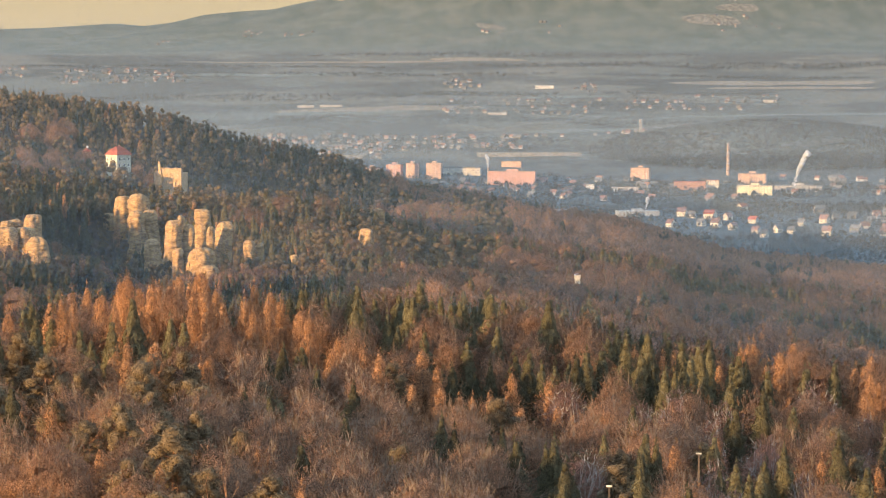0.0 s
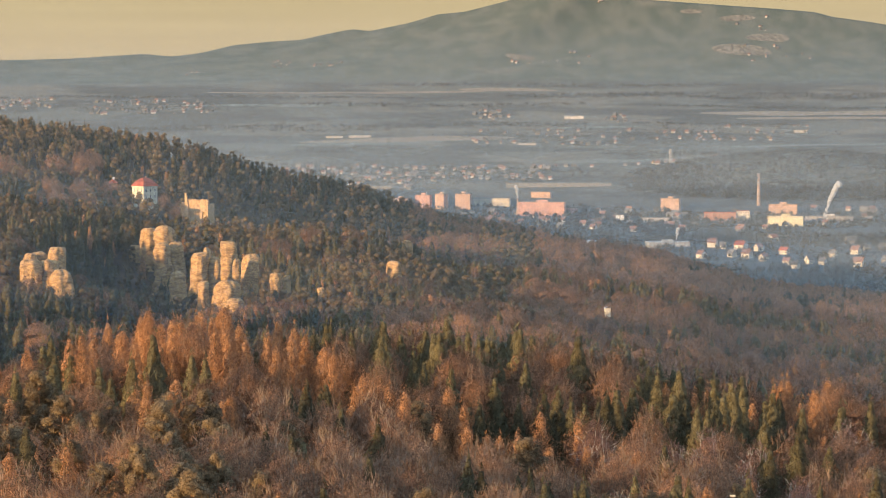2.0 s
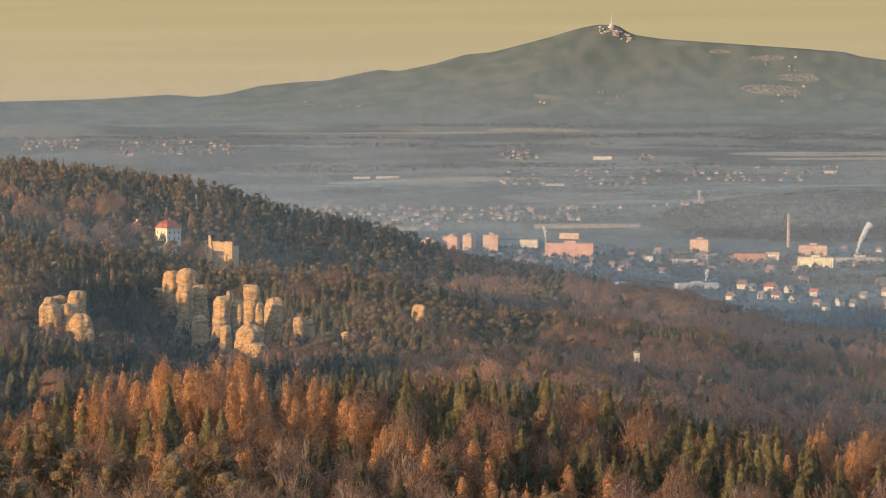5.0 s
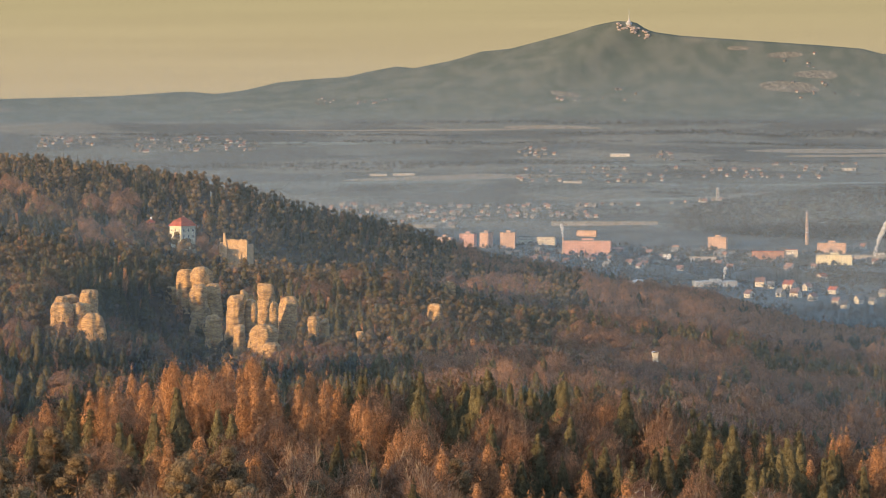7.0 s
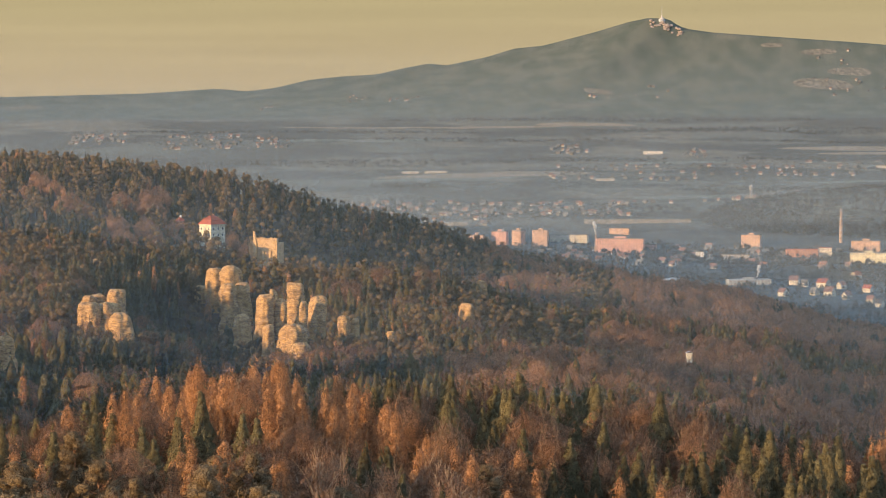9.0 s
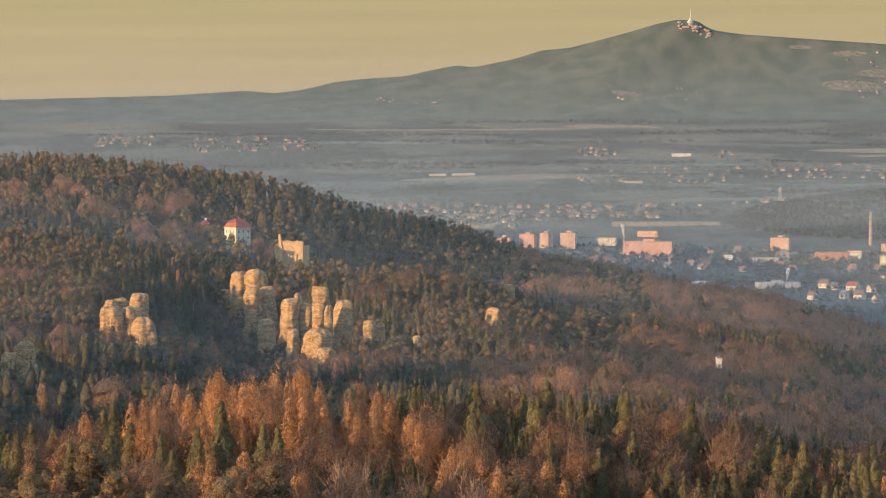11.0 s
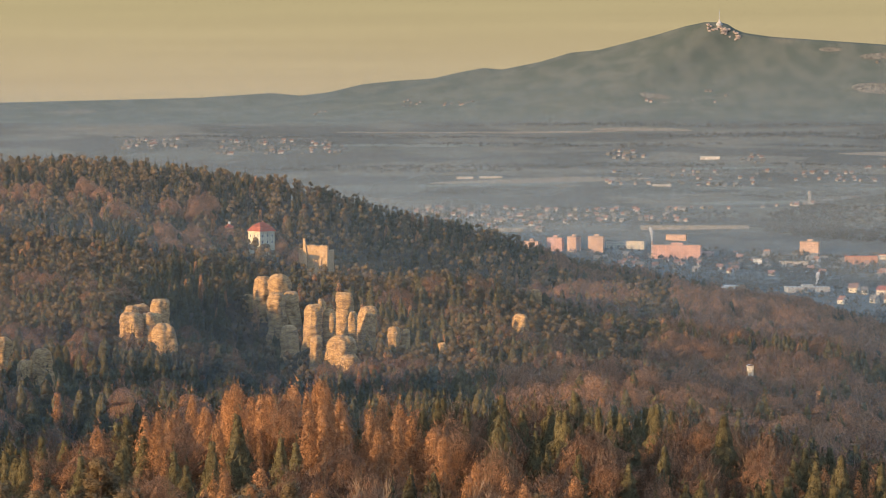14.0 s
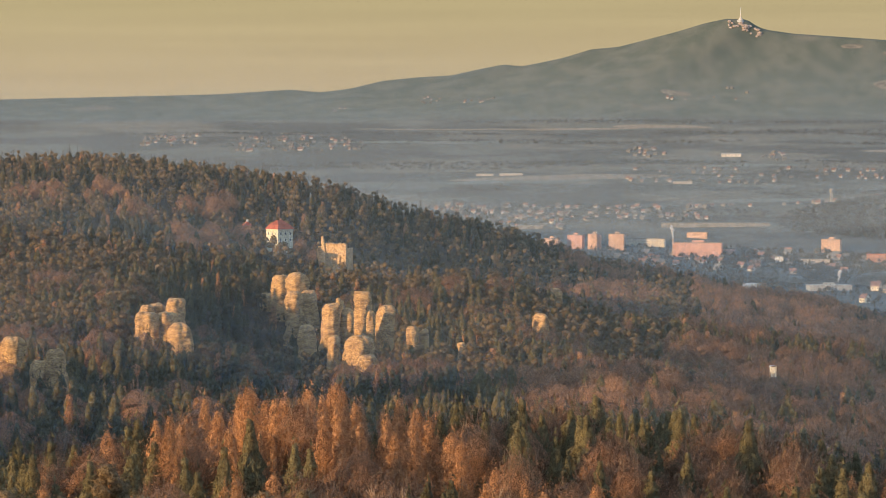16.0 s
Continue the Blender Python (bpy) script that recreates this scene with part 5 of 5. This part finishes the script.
def summit_tower():
    """A tower whose cone sweeps up into a mast, on a round lodge."""
    root = tagged(new("summit_tower"), "slender white cone-shaped summit tower with a mast", "tower")
    x, y = 166.7, 4778
    z = z_at(x, y)
    prof = [(5.0, -3), (5.0, 0.8), (4.2, 1.1), (4.2, 2.0), (2.6, 3.4), (1.7, 5.2), (1.1, 7.4), (0.8, 9.0)]
    smooth_part("cone", lathe(prof, 24), M_DULLWHITE, root)
    smooth_part("mast", lathe([(0.5, 9), (0.4, 16), (0.18, 25)], 10), M_METAL, root)
    smooth_part("terrace", lathe([(6.5, -4), (6.5, 0.4), (5.2, 0.4)], 24), M_WALL_GREY, root)
    root.matrix_basis = pose(x, y, z) @ Matrix.Diagonal((0.8, 0.8, 0.8, 1))


water_tower()
dome_hall()
summit_tower()
# pale crags round the summit
for i in range(26):
    x, dz, w = RT.uniform(149, 198), RT.uniform(-3.0, 3.0), RT.uniform(3.0, 8.0)
    y = RT.uniform(4766, 4776)
    bm = bmesh.new()
    bmesh.ops.create_icosphere(bm, subdivisions=3, radius=1.0)
    for v in bm.verts:
        k = 1 + 0.35 * noise.noise(v.co * 1.7 + Vector((i * 5, 0, 0))) + 0.15 * noise.noise(v.co * 5 + Vector((i, 2, 0)))
        v.co = Vector((v.co.x * w * 0.5 * k, v.co.y * 3 * k, v.co.z * 1.7 * k + 0.8 * noise.noise(v.co * 7)))
    ob = part("summit_crag", bm, M_CRAG)
    ob.location = (x, y, z_at(x, y) + dz * 0.5)
    tagged(ob, "pale bare crag on the mountain top", "rock", group="summit crags")


def smoke(x, y, z, steps, r0, r1, drift, label, seed):
    """A plume of overlapping puffs."""
    rng = np.random.default_rng(seed)
    bm = bmesh.new()
    for i in range(steps):
        k = i / (steps - 1)
        c = Vector((x + drift[0] * k ** 1.3 + rng.normal() * r0 * 0.5, y + rng.normal() * r0 * 0.5, z + drift[1] * k))
        r = (r0 + (r1 - r0) * k) * rng.uniform(0.75, 1.15)
        m = bmesh.ops.create_icosphere(bm, subdivisions=2, radius=r)
        for v in m["verts"]:
            v.co = c + v.co * (1 + 0.35 * noise.noise(v.co / r * 1.6 + Vector((i, seed, 0))))
    for f in bm.faces:
        f.smooth = True
    ob = part("smoke_plume", bm, M_SMOKE)
    return tagged(ob, label, "smoke", kind="stuff")


smoke(401, 3600, 48, 22, 1.0, 3.6, (15, 36), "white smoke plume rising from the factory", 3)
smoke(53.5, 3724, 64, 8, 0.8, 2.2, (-2, 13), "thin smoke above the short chimney", 4)
smoke(215, 3330, 38, 7, 0.8, 2.0, (2, 10), "thin smoke above a factory hall", 5)

# fields and meadows on the plain, each a thin sheet on the land
def field(x0, x1, y0, y1, mat, label, skew=0.0):
    nx, ny = 24, 8
    verts = []
    for j in range(ny + 1):
        for i in range(nx + 1):
            x = x0 + (x1 - x0) * i / nx
            wob = 6 * (float(fbm(np.array(x / 60.0), np.array(3.7), 5)) - 0.5) * (y1 - y0) / 20
            end = (1 - abs(2 * i / nx - 1) ** 3.0) ** 0.6
            y = (y0 + y1) / 2 + (y1 - y0) * (j / ny - 0.5) * (0.04 + 0.96 * end) + skew * i / nx + wob
            verts.append((x, y, z_at(x, y) + 0.5))
    faces = [(j * (nx + 1) + i, j * (nx + 1) + i + 1, (j + 1) * (nx + 1) + i + 1, (j + 1) * (nx + 1) + i) for j in range(ny) for i in range(nx)]
    me = bpy.data.meshes.new("field")
    me.from_pydata(verts, [], faces)
    tagged(part("field", me, mat), label, "field", kind="structure")


for x0, x1, y0, y1, mat, skew in ((-230, 60, 4176, 4212, M_FIELD, 8), (-20, 120, 4470, 4486, M_FIELD, 0), (310, 600, 4336, 4362, M_FIELD, 10), (360, 600, 4316, 4330, M_FIELD, 8), (-280, -40, 4160, 4180, M_MEADOW, 6),
                                  (90, 240, 4262, 4276, M_MEADOW, 5), (330, 640, 4150, 4166, M_MEADOW, 4), (100, 330, 4058, 4080, M_MEADOW, 4), (-420, -120, 4384, 4398, M_MEADOW, 8), (-380, 20, 4462, 4472, M_FIELD, 2),
                                  (-480, -440, 4440, 4446, M_FIELD, 0), (352, 442, 4655, 4680, M_HILLFIELD, 9), (405, 472, 4694, 4712, M_HILLFIELD, 12), (370, 425, 4743, 4756, M_HILLFIELD, 6), (48, 92, 4625, 4640, M_HILLFIELD, -5), (312, 346, 4757, 4766, M_HILLFIELD, 2)):
    field(x0, x1, y0, y1, mat, "frosty grey-green meadow" if mat is M_MEADOW else "pale dry stubble field in winter" if mat is M_FIELD else "dull brown pasture on the mountain side", skew)


def far_woods():
    """Distant hedges, copses and wooded belts, and the trees between the houses."""
    rng = np.random.default_rng(17)
    pts = []
    for cx, cy, rx, ry, n in ((420, 3935, 240, 115, 4600), (-180, 4130, 60, 16, 160), (-260, 4275, 220, 22, 700), (60, 4500, 330, 9, 600), (360, 4445, 320, 16, 800), (-380, 4440, 320, 8, 450), (40, 4290, 120, 14, 300),
                              (250, 4110, 90, 14, 250), (-60, 4400, 220, 10, 350), (420, 4385, 180, 6, 240), (330, 4290, 120, 5, 160), (260, 2960, 240, 130, 900), (450, 2900, 160, 170, 600), (390, 3270, 200, 190, 500), (380, 3400, 130, 60, 500), (160, 3380, 160, 60, 300), (150, 3480, 220, 140, 900), (60, 3700, 260, 90, 900), (-60, 3985, 240, 60, 1100), (150, 4215, 220, 50, 260), (330, 3640, 240, 100, 900), (-440, 4390, 150, 30, 200), (300, 4240, 200, 45, 200)):
        t, r = rng.uniform(0, 6.3, n), np.sqrt(rng.uniform(0, 1, n))
        pts.append(np.stack([cx + rx * r * np.cos(t), cy + ry * r * np.sin(t)], 1))
    p = np.concatenate(pts)
    s = np.where(p[:, 1] < 3460, 5.6, np.where(p[:, 1] < 3900, 5.6, 3.3)) * rng.uniform(0.6, 1.25, len(p))
    s = np.where((np.abs(p[:, 0] - 400) < 200) & (np.abs(p[:, 1] - 3975) < 64), s * 1.3, s)
    pl = np.stack([p[:, 0], p[:, 1], ground(p[:, 0], p[:, 1]) - 0.3, s, rng.uniform(1.3, 2.6, len(p)), rng.uniform(0, 6.3, len(p))], 1)
    grove("distant_woods", "grey-brown copses and belts of trees in the valley", pl, [clump_tree(np.random.default_rng(500 + i), "round", 11) for i in range(6)], [M_FARWOOD, M_FARWOOD])


far_woods()

# ---------------------------------------------------------------- haze veils
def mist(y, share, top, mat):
    """A veil that imitates haze: fine upright strips side by side, with clear gaps between them."""
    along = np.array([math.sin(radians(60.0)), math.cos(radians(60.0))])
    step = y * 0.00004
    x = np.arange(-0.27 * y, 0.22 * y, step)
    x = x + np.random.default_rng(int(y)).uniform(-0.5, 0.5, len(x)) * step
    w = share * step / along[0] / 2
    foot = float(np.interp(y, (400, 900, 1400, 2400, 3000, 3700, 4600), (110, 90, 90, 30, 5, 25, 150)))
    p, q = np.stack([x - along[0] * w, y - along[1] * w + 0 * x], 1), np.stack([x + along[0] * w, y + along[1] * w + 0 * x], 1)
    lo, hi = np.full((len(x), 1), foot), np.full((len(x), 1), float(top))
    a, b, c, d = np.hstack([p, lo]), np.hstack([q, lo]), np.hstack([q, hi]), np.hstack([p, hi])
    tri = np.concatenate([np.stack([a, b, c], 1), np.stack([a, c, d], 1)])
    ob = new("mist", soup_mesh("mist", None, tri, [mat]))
    tagged(ob, "veil of thin pale strips imitating haze over forest and valley", "mist", kind="stuff")


# pale strip colours stand in for the air's haze, layer upon layer with distance
M_HAZE_NEAR = haze_veil_material("forest_haze_veil", 0.17, 120, 260, (0.40, 0.52, 0.60))
M_HAZE_FAR = haze_veil_material("valley_haze_veil", 0.34, 90, 330, (0.50, 0.54, 0.52))
mist(880, 0.45, 260, M_HAZE_NEAR)
mist(1240, 0.40, 260, M_HAZE_NEAR)
mist(1770, 0.45, 260, M_HAZE_NEAR)
mist(2500, 0.62, 330, M_HAZE_FAR)
mist(3060, 0.40, 330, M_HAZE_FAR)
mist(3880, 0.45, 330, M_HAZE_FAR)
mist(4490, 0.40, 360, M_HAZE_FAR)
